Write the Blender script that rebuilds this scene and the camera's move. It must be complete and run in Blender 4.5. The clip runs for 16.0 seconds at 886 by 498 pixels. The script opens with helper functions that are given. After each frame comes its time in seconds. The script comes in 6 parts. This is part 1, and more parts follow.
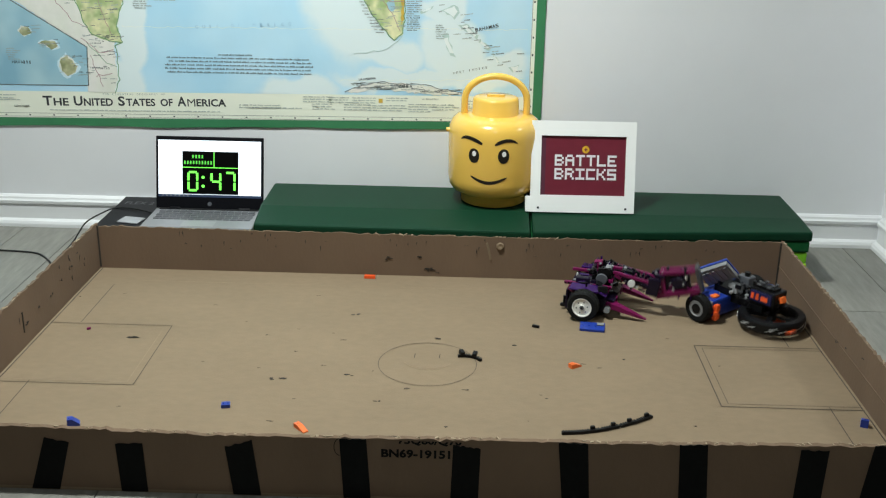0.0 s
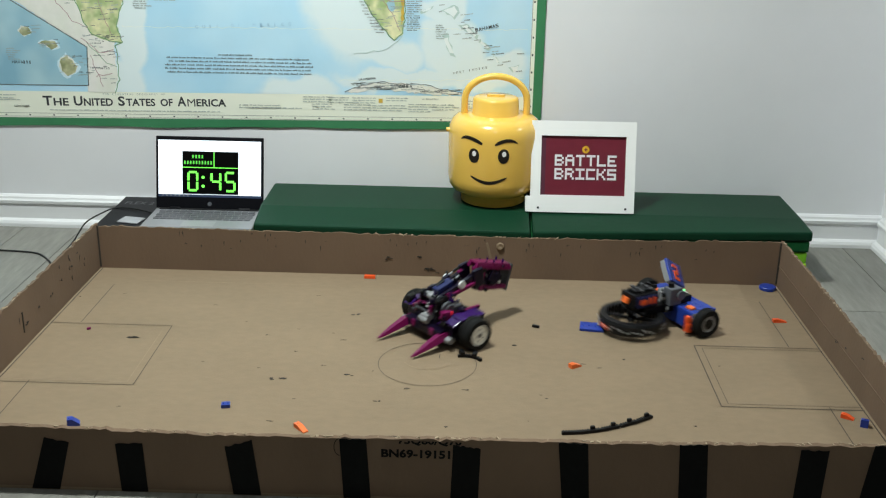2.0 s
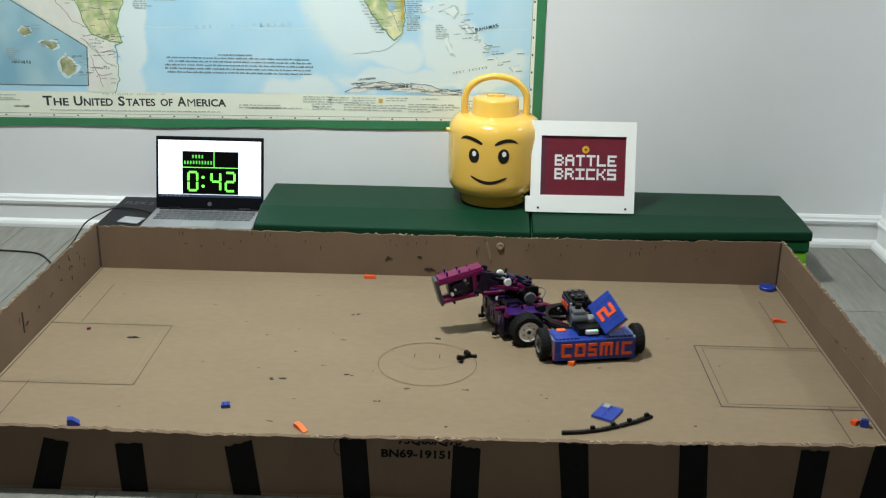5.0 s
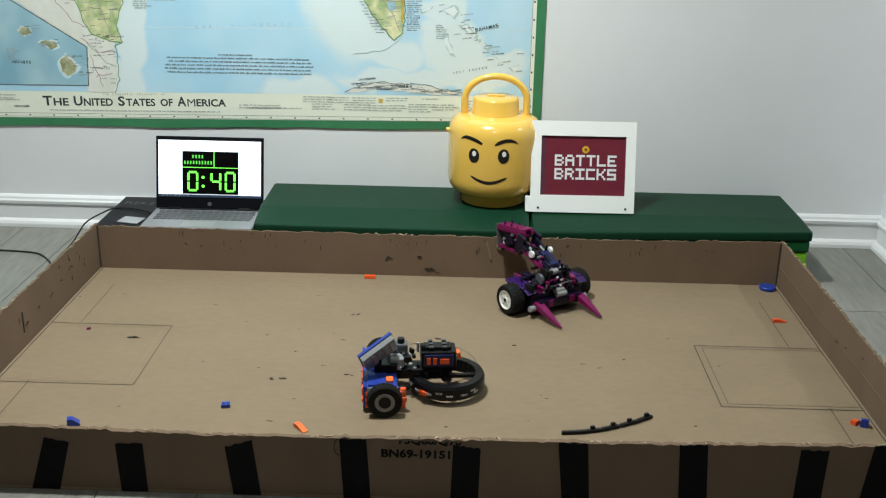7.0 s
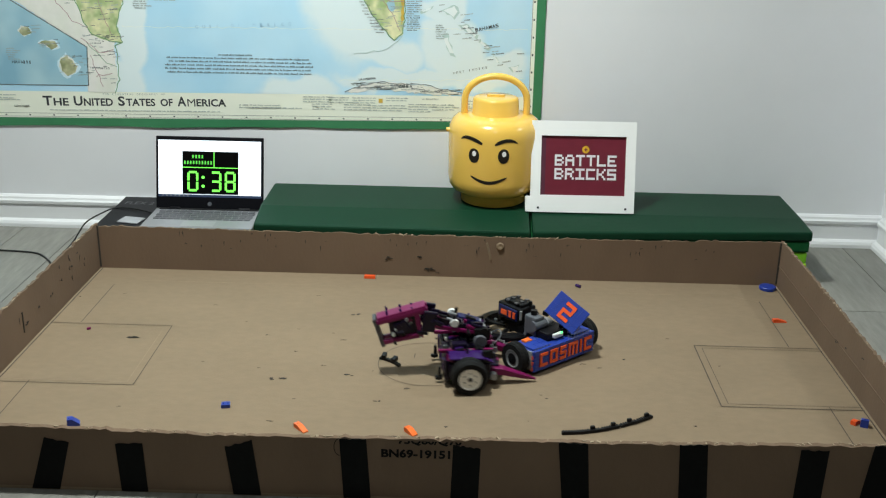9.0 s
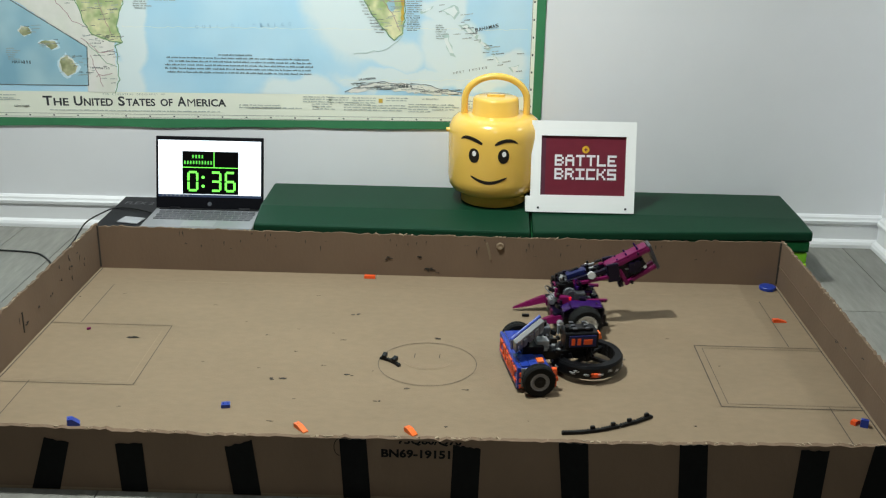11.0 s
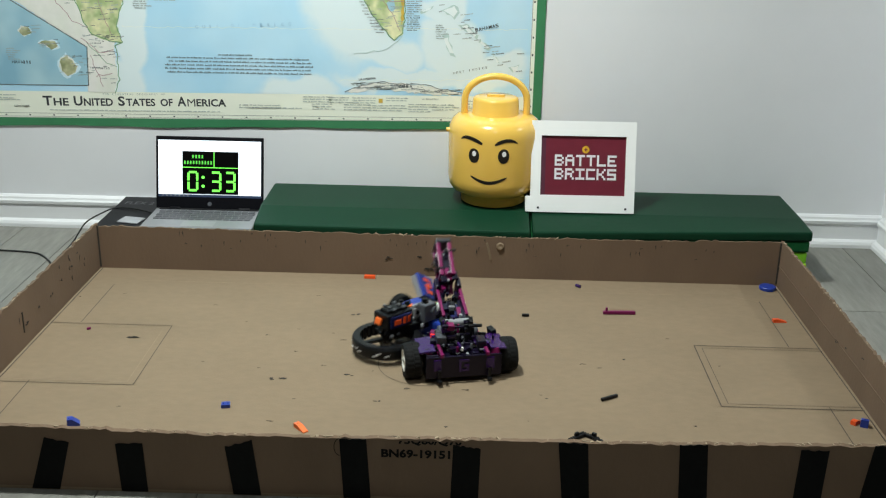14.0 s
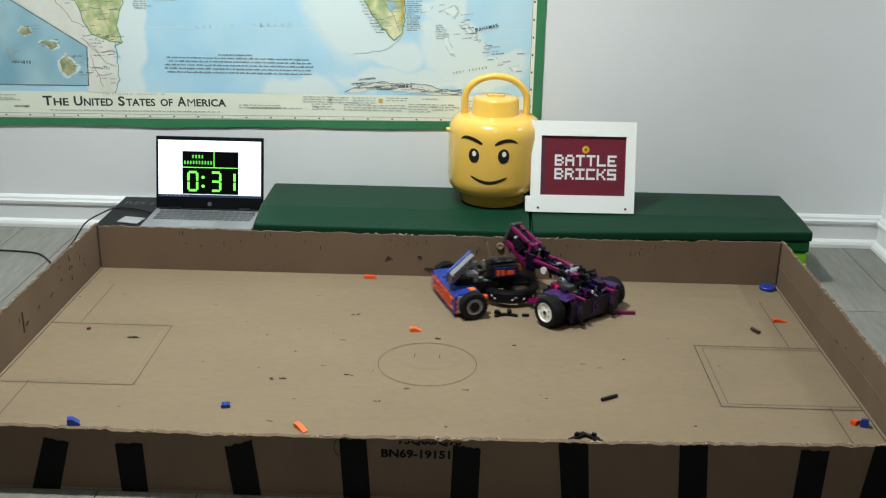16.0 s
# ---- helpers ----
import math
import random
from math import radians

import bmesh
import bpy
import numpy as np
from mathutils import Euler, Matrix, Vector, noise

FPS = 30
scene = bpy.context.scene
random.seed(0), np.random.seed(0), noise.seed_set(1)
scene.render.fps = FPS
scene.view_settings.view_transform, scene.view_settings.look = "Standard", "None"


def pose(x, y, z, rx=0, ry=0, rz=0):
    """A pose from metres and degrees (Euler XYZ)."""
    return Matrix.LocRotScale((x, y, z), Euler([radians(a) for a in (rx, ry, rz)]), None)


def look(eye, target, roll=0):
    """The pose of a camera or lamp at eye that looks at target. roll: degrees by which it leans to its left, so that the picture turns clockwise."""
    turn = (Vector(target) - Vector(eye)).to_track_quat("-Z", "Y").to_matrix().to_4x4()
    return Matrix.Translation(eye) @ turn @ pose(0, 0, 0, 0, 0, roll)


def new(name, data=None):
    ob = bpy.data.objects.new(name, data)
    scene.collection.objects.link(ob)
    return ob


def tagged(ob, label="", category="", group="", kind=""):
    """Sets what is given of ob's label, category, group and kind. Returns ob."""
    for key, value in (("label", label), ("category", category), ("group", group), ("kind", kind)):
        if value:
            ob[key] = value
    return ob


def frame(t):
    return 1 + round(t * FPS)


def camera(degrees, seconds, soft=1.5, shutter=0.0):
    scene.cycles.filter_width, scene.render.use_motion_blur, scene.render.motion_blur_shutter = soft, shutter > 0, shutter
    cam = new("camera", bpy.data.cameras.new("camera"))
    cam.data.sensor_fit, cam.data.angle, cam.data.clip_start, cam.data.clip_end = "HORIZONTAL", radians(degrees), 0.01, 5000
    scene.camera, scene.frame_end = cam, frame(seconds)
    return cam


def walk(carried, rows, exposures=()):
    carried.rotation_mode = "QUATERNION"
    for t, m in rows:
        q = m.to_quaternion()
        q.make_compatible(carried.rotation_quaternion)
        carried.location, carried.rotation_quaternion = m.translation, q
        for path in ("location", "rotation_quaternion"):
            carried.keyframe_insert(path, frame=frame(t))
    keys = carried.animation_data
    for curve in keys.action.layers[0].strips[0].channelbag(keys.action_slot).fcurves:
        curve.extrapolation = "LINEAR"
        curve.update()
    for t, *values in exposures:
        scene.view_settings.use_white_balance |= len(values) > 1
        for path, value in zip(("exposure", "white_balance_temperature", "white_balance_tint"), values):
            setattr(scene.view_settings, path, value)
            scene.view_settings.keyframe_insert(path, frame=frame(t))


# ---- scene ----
from mathutils import geometry

cam = camera(45.864, 16.0, soft=1.2, shutter=0.5)
CAM = pose(0.0812, -2.1286, 1.0439, 70.156, -0.982, 1.7205)
walk(cam, [(0.0, CAM), (16.0, CAM)], exposures=[(0.0, -0.06, 6500, 7), (16.0, -0.06, 6500, 7)])

# ---- light: recessed ceiling lamps in the room and one in the hall ----
world = bpy.data.worlds.new("world")
scene.world = world
world.use_nodes = True
world.node_tree.nodes["Background"].inputs[0].default_value = (0.02, 0.022, 0.025, 1)

CEIL = 2.44
# x, y, watts, beam in degrees, tilt towards the map in metres at the floor
CANS = [(-0.40, -0.20, 70, 158, 0.45), (0.10, -1.70, 8, 150, 0.0), (2.85, 0.05, 24, 170, 0.0)]


def can_lamp(x, y, power, beam, tilt):
    data = bpy.data.lights.new("ceiling_lamp", "AREA")
    data.shape, data.size, data.energy, data.color, data.spread = "DISK", 0.13, power, (0.93, 1.0, 0.97), radians(beam)
    ob = new("ceiling_lamp", data)
    ob.matrix_world = look((x, y, CEIL - 0.012), (x, y + tilt, 0))


for can_row in CANS:
    can_lamp(*can_row)


# ---- materials ----
def material(name, colour, rough=0.6, metal=0.0, scale=40.0, vary=0.12, bump=0.0, bump_scale=200.0, spread=0.0,
             coat=0.0, emit=0.0, trans=0.0, stretch=(1, 1, 1), coarse=4.0, second=None, spec=0.5):
    m = bpy.data.materials.new(name)
    m.use_nodes = True
    nodes, links = m.node_tree.nodes, m.node_tree.links
    b = nodes["Principled BSDF"]
    b.inputs["Roughness"].default_value, b.inputs["Metallic"].default_value = rough, metal
    b.inputs["Coat Weight"].default_value = coat
    b.inputs["Specular IOR Level"].default_value = spec
    b.inputs["Transmission Weight"].default_value = trans
    coord = nodes.new("ShaderNodeTexCoord")
    stretcher = nodes.new("ShaderNodeMapping")
    stretcher.inputs["Scale"].default_value = stretch
    links.new(coord.outputs["Object"], stretcher.inputs[0])
    fine, wide = nodes.new("ShaderNodeTexNoise"), nodes.new("ShaderNodeTexNoise")
    fine.inputs["Scale"].default_value, wide.inputs["Scale"].default_value = scale, coarse
    fine.inputs["Detail"].default_value = 6
    both = nodes.new("ShaderNodeMath")
    both.operation = "ADD"
    for n, k in ((fine, 0), (wide, 1)):
        links.new(stretcher.outputs[0], n.inputs["Vector"])
        links.new(n.outputs["Fac"], both.inputs[k])
    ramp = nodes.new("ShaderNodeMapRange")
    ramp.inputs["From Min"].default_value, ramp.inputs["From Max"].default_value = 0.6, 1.4
    ramp.inputs["To Min"].default_value, ramp.inputs["To Max"].default_value = 1 - vary, 1 + vary
    links.new(both.outputs[0], ramp.inputs["Value"])
    last = ramp.outputs[0]
    if spread:
        info = nodes.new("ShaderNodeObjectInfo")
        r2 = nodes.new("ShaderNodeMapRange")
        r2.inputs["To Min"].default_value, r2.inputs["To Max"].default_value = 1 - spread, 1 + spread
        links.new(info.outputs["Random"], r2.inputs["Value"])
        mul = nodes.new("ShaderNodeMath")
        mul.operation = "MULTIPLY"
        links.new(last, mul.inputs[0])
        links.new(r2.outputs[0], mul.inputs[1])
        last = mul.outputs[0]
    mix = nodes.new("ShaderNodeVectorMath")
    mix.operation = "SCALE"
    mix.inputs[0].default_value = colour
    if second:
        blend = nodes.new("ShaderNodeMix")
        blend.data_type = "RGBA"
        blend.inputs[6].default_value, blend.inputs[7].default_value = (*colour, 1), (*second, 1)
        patch = nodes.new("ShaderNodeMapRange")
        patch.inputs["From Min"].default_value, patch.inputs["From Max"].default_value = 0.38, 0.64
        links.new(wide.outputs["Fac"], patch.inputs["Value"])
        links.new(patch.outputs[0], blend.inputs[0])
        links.new(blend.outputs[2], mix.inputs[0])
    links.new(last, mix.inputs["Scale"])
    links.new(mix.outputs[0], b.inputs["Base Color"])
    if bump:
        grain = nodes.new("ShaderNodeTexNoise")
        grain.inputs["Scale"].default_value = bump_scale
        links.new(stretcher.outputs[0], grain.inputs["Vector"])
        bn = nodes.new("ShaderNodeBump")
        bn.inputs["Strength"].default_value, bn.inputs["Distance"].default_value = bump, 0.002
        links.new(grain.outputs["Fac"], bn.inputs["Height"])
        links.new(bn.outputs[0], b.inputs["Normal"])
    if emit:
        b.inputs["Emission Color"].default_value = (*colour, 1)
        b.inputs["Emission Strength"].default_value = emit
    return m


def plastic(name, colour, rough=0.32, vary=0.08, spec=0.4):
    m = material(name, colour, rough, scale=60, vary=vary, bump=0.08, bump_scale=500)
    m.node_tree.nodes["Principled BSDF"].inputs["Specular IOR Level"].default_value = spec
    return m



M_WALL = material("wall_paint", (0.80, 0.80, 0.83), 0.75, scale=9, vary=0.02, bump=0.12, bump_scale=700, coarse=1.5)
# Unseen walls and ceiling are darkened here to cut bounced light.
M_UNSEEN_WALL = material("dark_unseen_wall", (0.30, 0.29, 0.28), 0.8, scale=9, vary=0.04, coarse=1.5)
M_CEIL = material("ceiling_paint", (0.5, 0.5, 0.49), 0.85, vary=0.02)
M_TRIM = material("trim_paint", (0.8, 0.8, 0.82), 0.4, scale=12, vary=0.03, bump=0.05)
M_PLANK = material("vinyl_plank", (0.235, 0.228, 0.205), 0.5, scale=11, vary=0.34, bump=0.2, bump_scale=60, spread=0.10, stretch=(6, 1, 1), coarse=3.2, second=(0.165, 0.160, 0.145))
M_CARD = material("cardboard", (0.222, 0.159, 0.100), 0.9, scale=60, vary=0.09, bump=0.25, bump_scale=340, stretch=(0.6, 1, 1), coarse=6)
# Same cardboard as the floor; the walls' shade is put into this darker colour.
M_CARD_SHADED = material("shaded_cardboard", (0.158, 0.101, 0.064), 0.9, scale=20, vary=0.12, bump=0.3, bump_scale=240, stretch=(0.5, 0.5, 0.25), coarse=5)
M_TORN = material("torn_paper", (0.34, 0.26, 0.175), 0.95, scale=120, vary=0.25, bump=0.5, bump_scale=500)
M_TAPE = material("black_tape", (0.006, 0.006, 0.006), 0.8, scale=80, vary=0.3, bump=0.15, bump_scale=300, spec=0.12)
M_INK = material("pencil", (0.065, 0.048, 0.033), 0.9, scale=120, vary=0.5)
M_CIRCLE = material("light_pencil", (0.085, 0.062, 0.042), 0.9, scale=90, vary=0.45)
M_FAINT = material("faint_pencil", (0.26, 0.19, 0.12), 0.9, scale=120, vary=0.3)
M_SCUFF = material("scuff", (0.035, 0.028, 0.022), 0.9, scale=200, vary=0.5)
M_MAT = [material("mat_vinyl_" + n, c, 0.5, scale=50, vary=0.12, bump=0.25, bump_scale=420, spec=0.16)
         for n, c in (("dark", (0.004, 0.034, 0.016)), ("green", (0.007, 0.080, 0.024)), ("lime", (0.20, 0.50, 0.03)),
                      ("pale", (0.36, 0.60, 0.04)), ("green_low", (0.009, 0.095, 0.026)))]
M_YELLOW = material("yellow_plastic", (0.86, 0.53, 0.10), 0.22, scale=8, vary=0.03, coat=0.6)
M_FACE = material("face_black", (0.012, 0.010, 0.008), 0.35, vary=0.1)
M_WHITE = material("white_frame", (0.90, 0.90, 0.90), 0.35, scale=20, vary=0.02, bump=0.04)
M_RED = material("poster_red", (0.155, 0.020, 0.036), 0.3, scale=30, vary=0.12)
# Shade down the poster's left side, put into a darker red.
M_POSTER_SHADE = material("poster_shade", (0.10, 0.03, 0.05), 0.3, vary=0.1)
M_SIGN_TEXT = material("poster_lettering", (0.78, 0.78, 0.8), 0.4, vary=0.05)
M_GOLD = material("poster_gold", (0.7, 0.42, 0.03), 0.4, vary=0.1)
M_LAP = material("laptop_silver", (0.26, 0.26, 0.275), 0.45, 0.3, scale=90, vary=0.06)
M_LAPBLACK = material("laptop_black", (0.004, 0.004, 0.006), 0.45, vary=0.1, spec=0.15)
M_KEY = material("laptop_key", (0.09, 0.09, 0.10), 0.5, vary=0.1)
M_SCREEN = material("screen_glow", (0.86, 0.92, 1.0), 0.3, vary=0.01, emit=0.85)
M_SCREENDARK = material("screen_dark", (0.002, 0.002, 0.002), 0.4, vary=0.1, spec=0.1)
M_LED = material("timer_glow", (0.20, 1.0, 0.10), 0.4, vary=0.01, emit=0.95)
M_LEDDIM = material("timer_heading_glow", (0.12, 0.62, 0.08), 0.4, vary=0.01, emit=0.5)
M_BLACKBOX = material("black_carton", (0.007, 0.007, 0.009), 0.5, scale=30, vary=0.2, bump=0.1, spec=0.2)
M_GREYPRINT = material("grey_print", (0.10, 0.10, 0.11), 0.5, vary=0.2)
M_CABLE = material("cable_rubber", (0.012, 0.012, 0.012), 0.5, vary=0.15)
M_SEA = material("map_sea", (0.44, 0.71, 0.90), 0.4, scale=9, vary=0.05, bump=0.2, bump_scale=7, coarse=3.2, second=(0.56, 0.77, 0.90))


def printed_shelves(m, pale, spots):
    """Soft pale areas printed on the map's sea: x, z, half width, half height, turn in degrees."""
    nodes, links = m.node_tree.nodes, m.node_tree.links
    target = nodes["Principled BSDF"].inputs["Base Color"]
    plain = target.links[0].from_socket
    coord, wander = nodes.new("ShaderNodeTexCoord"), nodes.new("ShaderNodeTexNoise")
    wander.inputs["Scale"].default_value, wander.inputs["Detail"].default_value = 9, 4
    links.new(coord.outputs["Object"], wander.inputs["Vector"])
    shift = nodes.new("ShaderNodeVectorMath")
    shift.operation = "MULTIPLY_ADD"
    shift.inputs[1].default_value, shift.inputs[2].default_value = (0.10, 0, 0.10), (-0.05, 0, -0.05)
    links.new(wander.outputs["Color"], shift.inputs[0])
    moved = nodes.new("ShaderNodeVectorMath")
    links.new(coord.outputs["Object"], moved.inputs[0])
    links.new(shift.outputs[0], moved.inputs[1])
    last = None
    for sx, sz, wide, high, turn in spots:
        place = nodes.new("ShaderNodeMapping")
        place.vector_type = "TEXTURE"
        place.inputs["Location"].default_value, place.inputs["Scale"].default_value = (sx, 0, sz), (wide, 100.0, high)
        place.inputs["Rotation"].default_value = (0, radians(turn), 0)
        links.new(moved.outputs[0], place.inputs[0])
        far = nodes.new("ShaderNodeVectorMath")
        far.operation = "LENGTH"
        links.new(place.outputs[0], far.inputs[0])
        soft = nodes.new("ShaderNodeMapRange")
        soft.interpolation_type = "SMOOTHSTEP"
        soft.inputs["From Min"].default_value, soft.inputs["From Max"].default_value = 1.08, 0.72
        links.new(far.outputs["Value"], soft.inputs["Value"])
        if last is None:
            last = soft.outputs[0]
        else:
            top = nodes.new("ShaderNodeMath")
            top.operation = "MAXIMUM"
            links.new(last, top.inputs[0])
            links.new(soft.outputs[0], top.inputs[1])
            last = top.outputs[0]
    blend = nodes.new("ShaderNodeMix")
    blend.data_type = "RGBA"
    blend.inputs[7].default_value = (*pale, 1)
    links.new(last, blend.inputs[0])
    links.new(plain, blend.inputs[6])
    links.new(blend.outputs[2], target)


printed_shelves(M_SEA, (0.74, 0.84, 0.87), [(-0.26, 0.70, 0.15, 0.19, 0), (-0.17, 0.56, 0.15, 0.055, 15), (0.03, 0.56, 0.10, 0.12, -35), (0.14, 0.50, 0.12, 0.05, -15), (-0.90, 0.64, 0.055, 0.27, 8), (-0.95, 0.43, 0.09, 0.10, 0), (-0.42, 0.425, 0.13, 0.055, 0), (-0.1, 0.47, 0.24, 0.035, 0), (0.0, 0.68, 0.07, 0.05, 0)])
M_SHELF = material("map_shelf", (0.86, 0.90, 0.89), 0.4, scale=12, vary=0.05, bump=0.12, bump_scale=9, coarse=9, second=(0.76, 0.86, 0.89))
M_SHOAL = material("map_shoal", (0.64, 0.80, 0.89), 0.4, scale=12, vary=0.05, bump=0.12, bump_scale=9, coarse=7, second=(0.58, 0.76, 0.87))
M_PAPER = material("map_paper", (0.86, 0.88, 0.76), 0.4, scale=12, vary=0.03, bump=0.08, bump_scale=12)
M_LANDPALE = material("map_land_pale", (0.84, 0.82, 0.78), 0.4, scale=40, vary=0.06, coarse=11, second=(0.72, 0.74, 0.66))
M_LANDGREEN = material("map_land_green", (0.40, 0.52, 0.24), 0.4, scale=70, vary=0.22, coarse=24, second=(0.70, 0.68, 0.42))
M_LANDGOLD = material("map_land_gold", (0.62, 0.42, 0.08), 0.4, scale=55, vary=0.3)
M_INSET = material("map_inset", (0.26, 0.48, 0.62), 0.4, scale=14, vary=0.06, coarse=6, second=(0.42, 0.62, 0.70))
M_BANK = material("map_bank", (0.50, 0.64, 0.62), 0.4, scale=40, vary=0.12)
M_OLIVE = material("map_land_olive", (0.27, 0.30, 0.15), 0.4, scale=90, vary=0.3, coarse=30, second=(0.48, 0.47, 0.30))
M_FINE = material("map_grey_print", (0.34, 0.38, 0.38), 0.5, vary=0.2)
M_MAPBLUE = material("map_blue_print", (0.36, 0.58, 0.75), 0.5, vary=0.2)
M_MAPGREEN = material("map_border_green", (0.05, 0.22, 0.10), 0.42, scale=20, vary=0.12)
M_MAPINK = material("map_ink", (0.03, 0.035, 0.04), 0.5, vary=0.2)
M_MAPINK2 = material("map_fine_print", (0.13, 0.145, 0.155), 0.5, vary=0.2)
M_MAPROAD = material("map_road_print", (0.42, 0.24, 0.26), 0.5, vary=0.2)
M_MAPCOAST = material("map_coast_print", (0.16, 0.33, 0.17), 0.5, vary=0.2)
M_TYRE = material("tyre_rubber", (0.007, 0.007, 0.007), 0.8, scale=80, vary=0.2, bump=0.2, spec=0.2)
M_RIM = material("rim_white", (0.80, 0.79, 0.74), 0.35, scale=60, vary=0.08)
M_GREY = plastic("grey_plastic", (0.095, 0.10, 0.115))
M_RIMGREY = plastic("grey_rim", (0.22, 0.22, 0.23))
M_DGREY = plastic("dark_grey_plastic", (0.055, 0.055, 0.062))
M_DBROWN = plastic("dark_brown_plastic", (0.05, 0.022, 0.016))
M_LGREY = plastic("light_grey_plastic", (0.27, 0.275, 0.285))
M_BLACK = plastic("black_plastic", (0.005, 0.005, 0.006), 0.4, spec=0.22)
M_BLUE = plastic("blue_plastic", (0.018, 0.045, 0.30))
M_NAVY = plastic("navy_plastic", (0.010, 0.014, 0.075), spec=0.3)
M_ORANGE = plastic("orange_plastic", (0.82, 0.10, 0.022))
M_ORANGE2 = plastic("bright_orange_plastic", (0.85, 0.16, 0.03))
M_PURPLE = plastic("purple_plastic", (0.030, 0.007, 0.085), 0.25)
M_DPURPLE = plastic("dark_purple_plastic", (0.007, 0.004, 0.016), spec=0.25)
M_MAGENTA = plastic("magenta_plastic", (0.155, 0.006, 0.066), spec=0.3)
M_PEARL = plastic("pearl_plastic", (0.72, 0.72, 0.72), 0.25)
M_REDGLOW = material("red_glow", (1.0, 0.02, 0.02), 0.4, emit=0.6)
M_GREENGLOW = material("green_glow", (0.1, 1.0, 0.25), 0.4, emit=1.5)
M_CANGLOW = material("lamp_glow", (1.0, 0.93, 0.82), 0.4, emit=8.0)


# ---- mesh helpers ----
def box(bm, size, at, turn=None, bevel=0.0):
    m = Matrix.Translation(at)
    if turn is not None:
        m = m @ turn.to_4x4()
    made = bmesh.ops.create_cube(bm, size=1.0, matrix=m @ Matrix.Diagonal((*size, 1)))
    if bevel:
        verts = set(made["verts"])
        edges = [e for e in bm.edges if e.verts[0] in verts and e.verts[1] in verts]
        bmesh.ops.bevel(bm, geom=edges, offset=bevel, segments=2, affect="EDGES", profile=0.6)
    return bm


def rod(bm, r, length, at, axis="X", seg=20, r2=None):
    turn = {"X": Euler((0, radians(90), 0)), "Y": Euler((radians(90), 0, 0)), "Z": Euler((0, 0, 0))}[axis].to_matrix().to_4x4()
    bmesh.ops.create_cone(bm, cap_ends=True, segments=seg, radius1=r, radius2=r if r2 is None else r2, depth=length,
                          matrix=Matrix.Translation(at) @ turn)
    return bm


def lathe(bm, profile, seg=48, axis="Z", at=(0, 0, 0)):
    """Turns (radius, height) pairs round an axis."""
    rings = []
    for r, h in profile:
        ring = []
        for k in range(seg):
            a = 2 * math.pi * k / seg
            c, s = r * math.cos(a), r * math.sin(a)
            co = (c, s, h) if axis == "Z" else (h, c, s)
            ring.append(bm.verts.new(Vector(co) + Vector(at)))
        rings.append(ring)
    for a, b in zip(rings, rings[1:]):
        for k in range(seg):
            bm.faces.new((a[k], a[(k + 1) % seg], b[(k + 1) % seg], b[k]))
    return bm


def slab(bm, outline, thick, place):
    """A flat piece from a 2D outline, given depth; place turns (u, v, depth) into a point."""
    front = [bm.verts.new(place(u, v, thick)) for u, v in outline]
    back = [bm.verts.new(place(u, v, 0.0)) for u, v in outline]
    bm.faces.new(front)
    bm.faces.new(back[::-1])
    n = len(outline)
    for k in range(n):
        bm.faces.new((front[k], back[k], back[(k + 1) % n], front[(k + 1) % n]))
    return bm


def part(name, bm, mat, parent=None, label="", smooth=False, at=None):
    bmesh.ops.recalc_face_normals(bm, faces=bm.faces[:])
    me = bpy.data.meshes.new(name)
    bm.to_mesh(me)
    bm.free()
    for f in me.polygons:
        f.use_smooth = smooth
    if mat:
        me.materials.append(mat)
    ob = new(name, me)
    if parent:
        ob.parent = parent
    if at is not None:
        ob.matrix_basis = at
    if label:
        ob["label"] = label
    return ob


def empty(name, at=None):
    ob = new(name)
    ob.empty_display_size = 0.05
    if at is not None:
        ob.matrix_basis = at
    return ob


def lettering(text, height, width, place, thick=0.0008, squeeze_top=None, bold=0.0):
    """Built-in font as a mesh of that cap height and width; place turns (u, v, depth) into a point."""
    cu = bpy.data.curves.new("lettering", "FONT")
    cu.body, cu.size, cu.resolution_u, cu.offset = text, 1.0, 3, bold
    ob = new("lettering", cu)
    me = bpy.data.meshes.new_from_object(ob.evaluated_get(bpy.context.evaluated_depsgraph_get()))
    bpy.data.objects.remove(ob)
    xs, ys = [v.co.x for v in me.vertices], [v.co.y for v in me.vertices]
    x0, x1, y0, y1 = min(xs), max(xs), min(ys), max(ys)
    bm = bmesh.new()
    bm.from_mesh(me)
    bpy.data.meshes.remove(me)
    for v in bm.verts:
        v.co = ((v.co.x - x0) / (x1 - x0) * width, (v.co.y - y0) / (y1 - y0) * height, 0)
    if squeeze_top is not None:
        bmesh.ops.bisect_plane(bm, geom=bm.verts[:] + bm.edges[:] + bm.faces[:], plane_co=(0, squeeze_top, 0), plane_no=(0, 1, 0), clear_outer=True)
    made = bmesh.ops.extrude_face_region(bm, geom=bm.faces[:])
    for v in [g for g in made["geom"] if isinstance(g, bmesh.types.BMVert)]:
        v.co.z += thick
    for v in bm.verts:
        v.co = place(v.co.x, v.co.y, v.co.z)
    return bm


def cord(name, points, radius, mat, parent=None, label=""):
    cu = bpy.data.curves.new(name, "CURVE")
    cu.dimensions, cu.bevel_depth, cu.bevel_resolution = "3D", radius, 2
    sp = cu.splines.new("NURBS")
    sp.points.add(len(points) - 1)
    for q, co in zip(sp.points, points):
        q.co = (*co, 1)
    sp.use_endpoint_u, sp.order_u = True, 3
    ob = new(name, cu)
    cu.materials.append(mat)
    if parent:
        ob.parent = parent
    if label:
        ob["label"] = label
    return ob


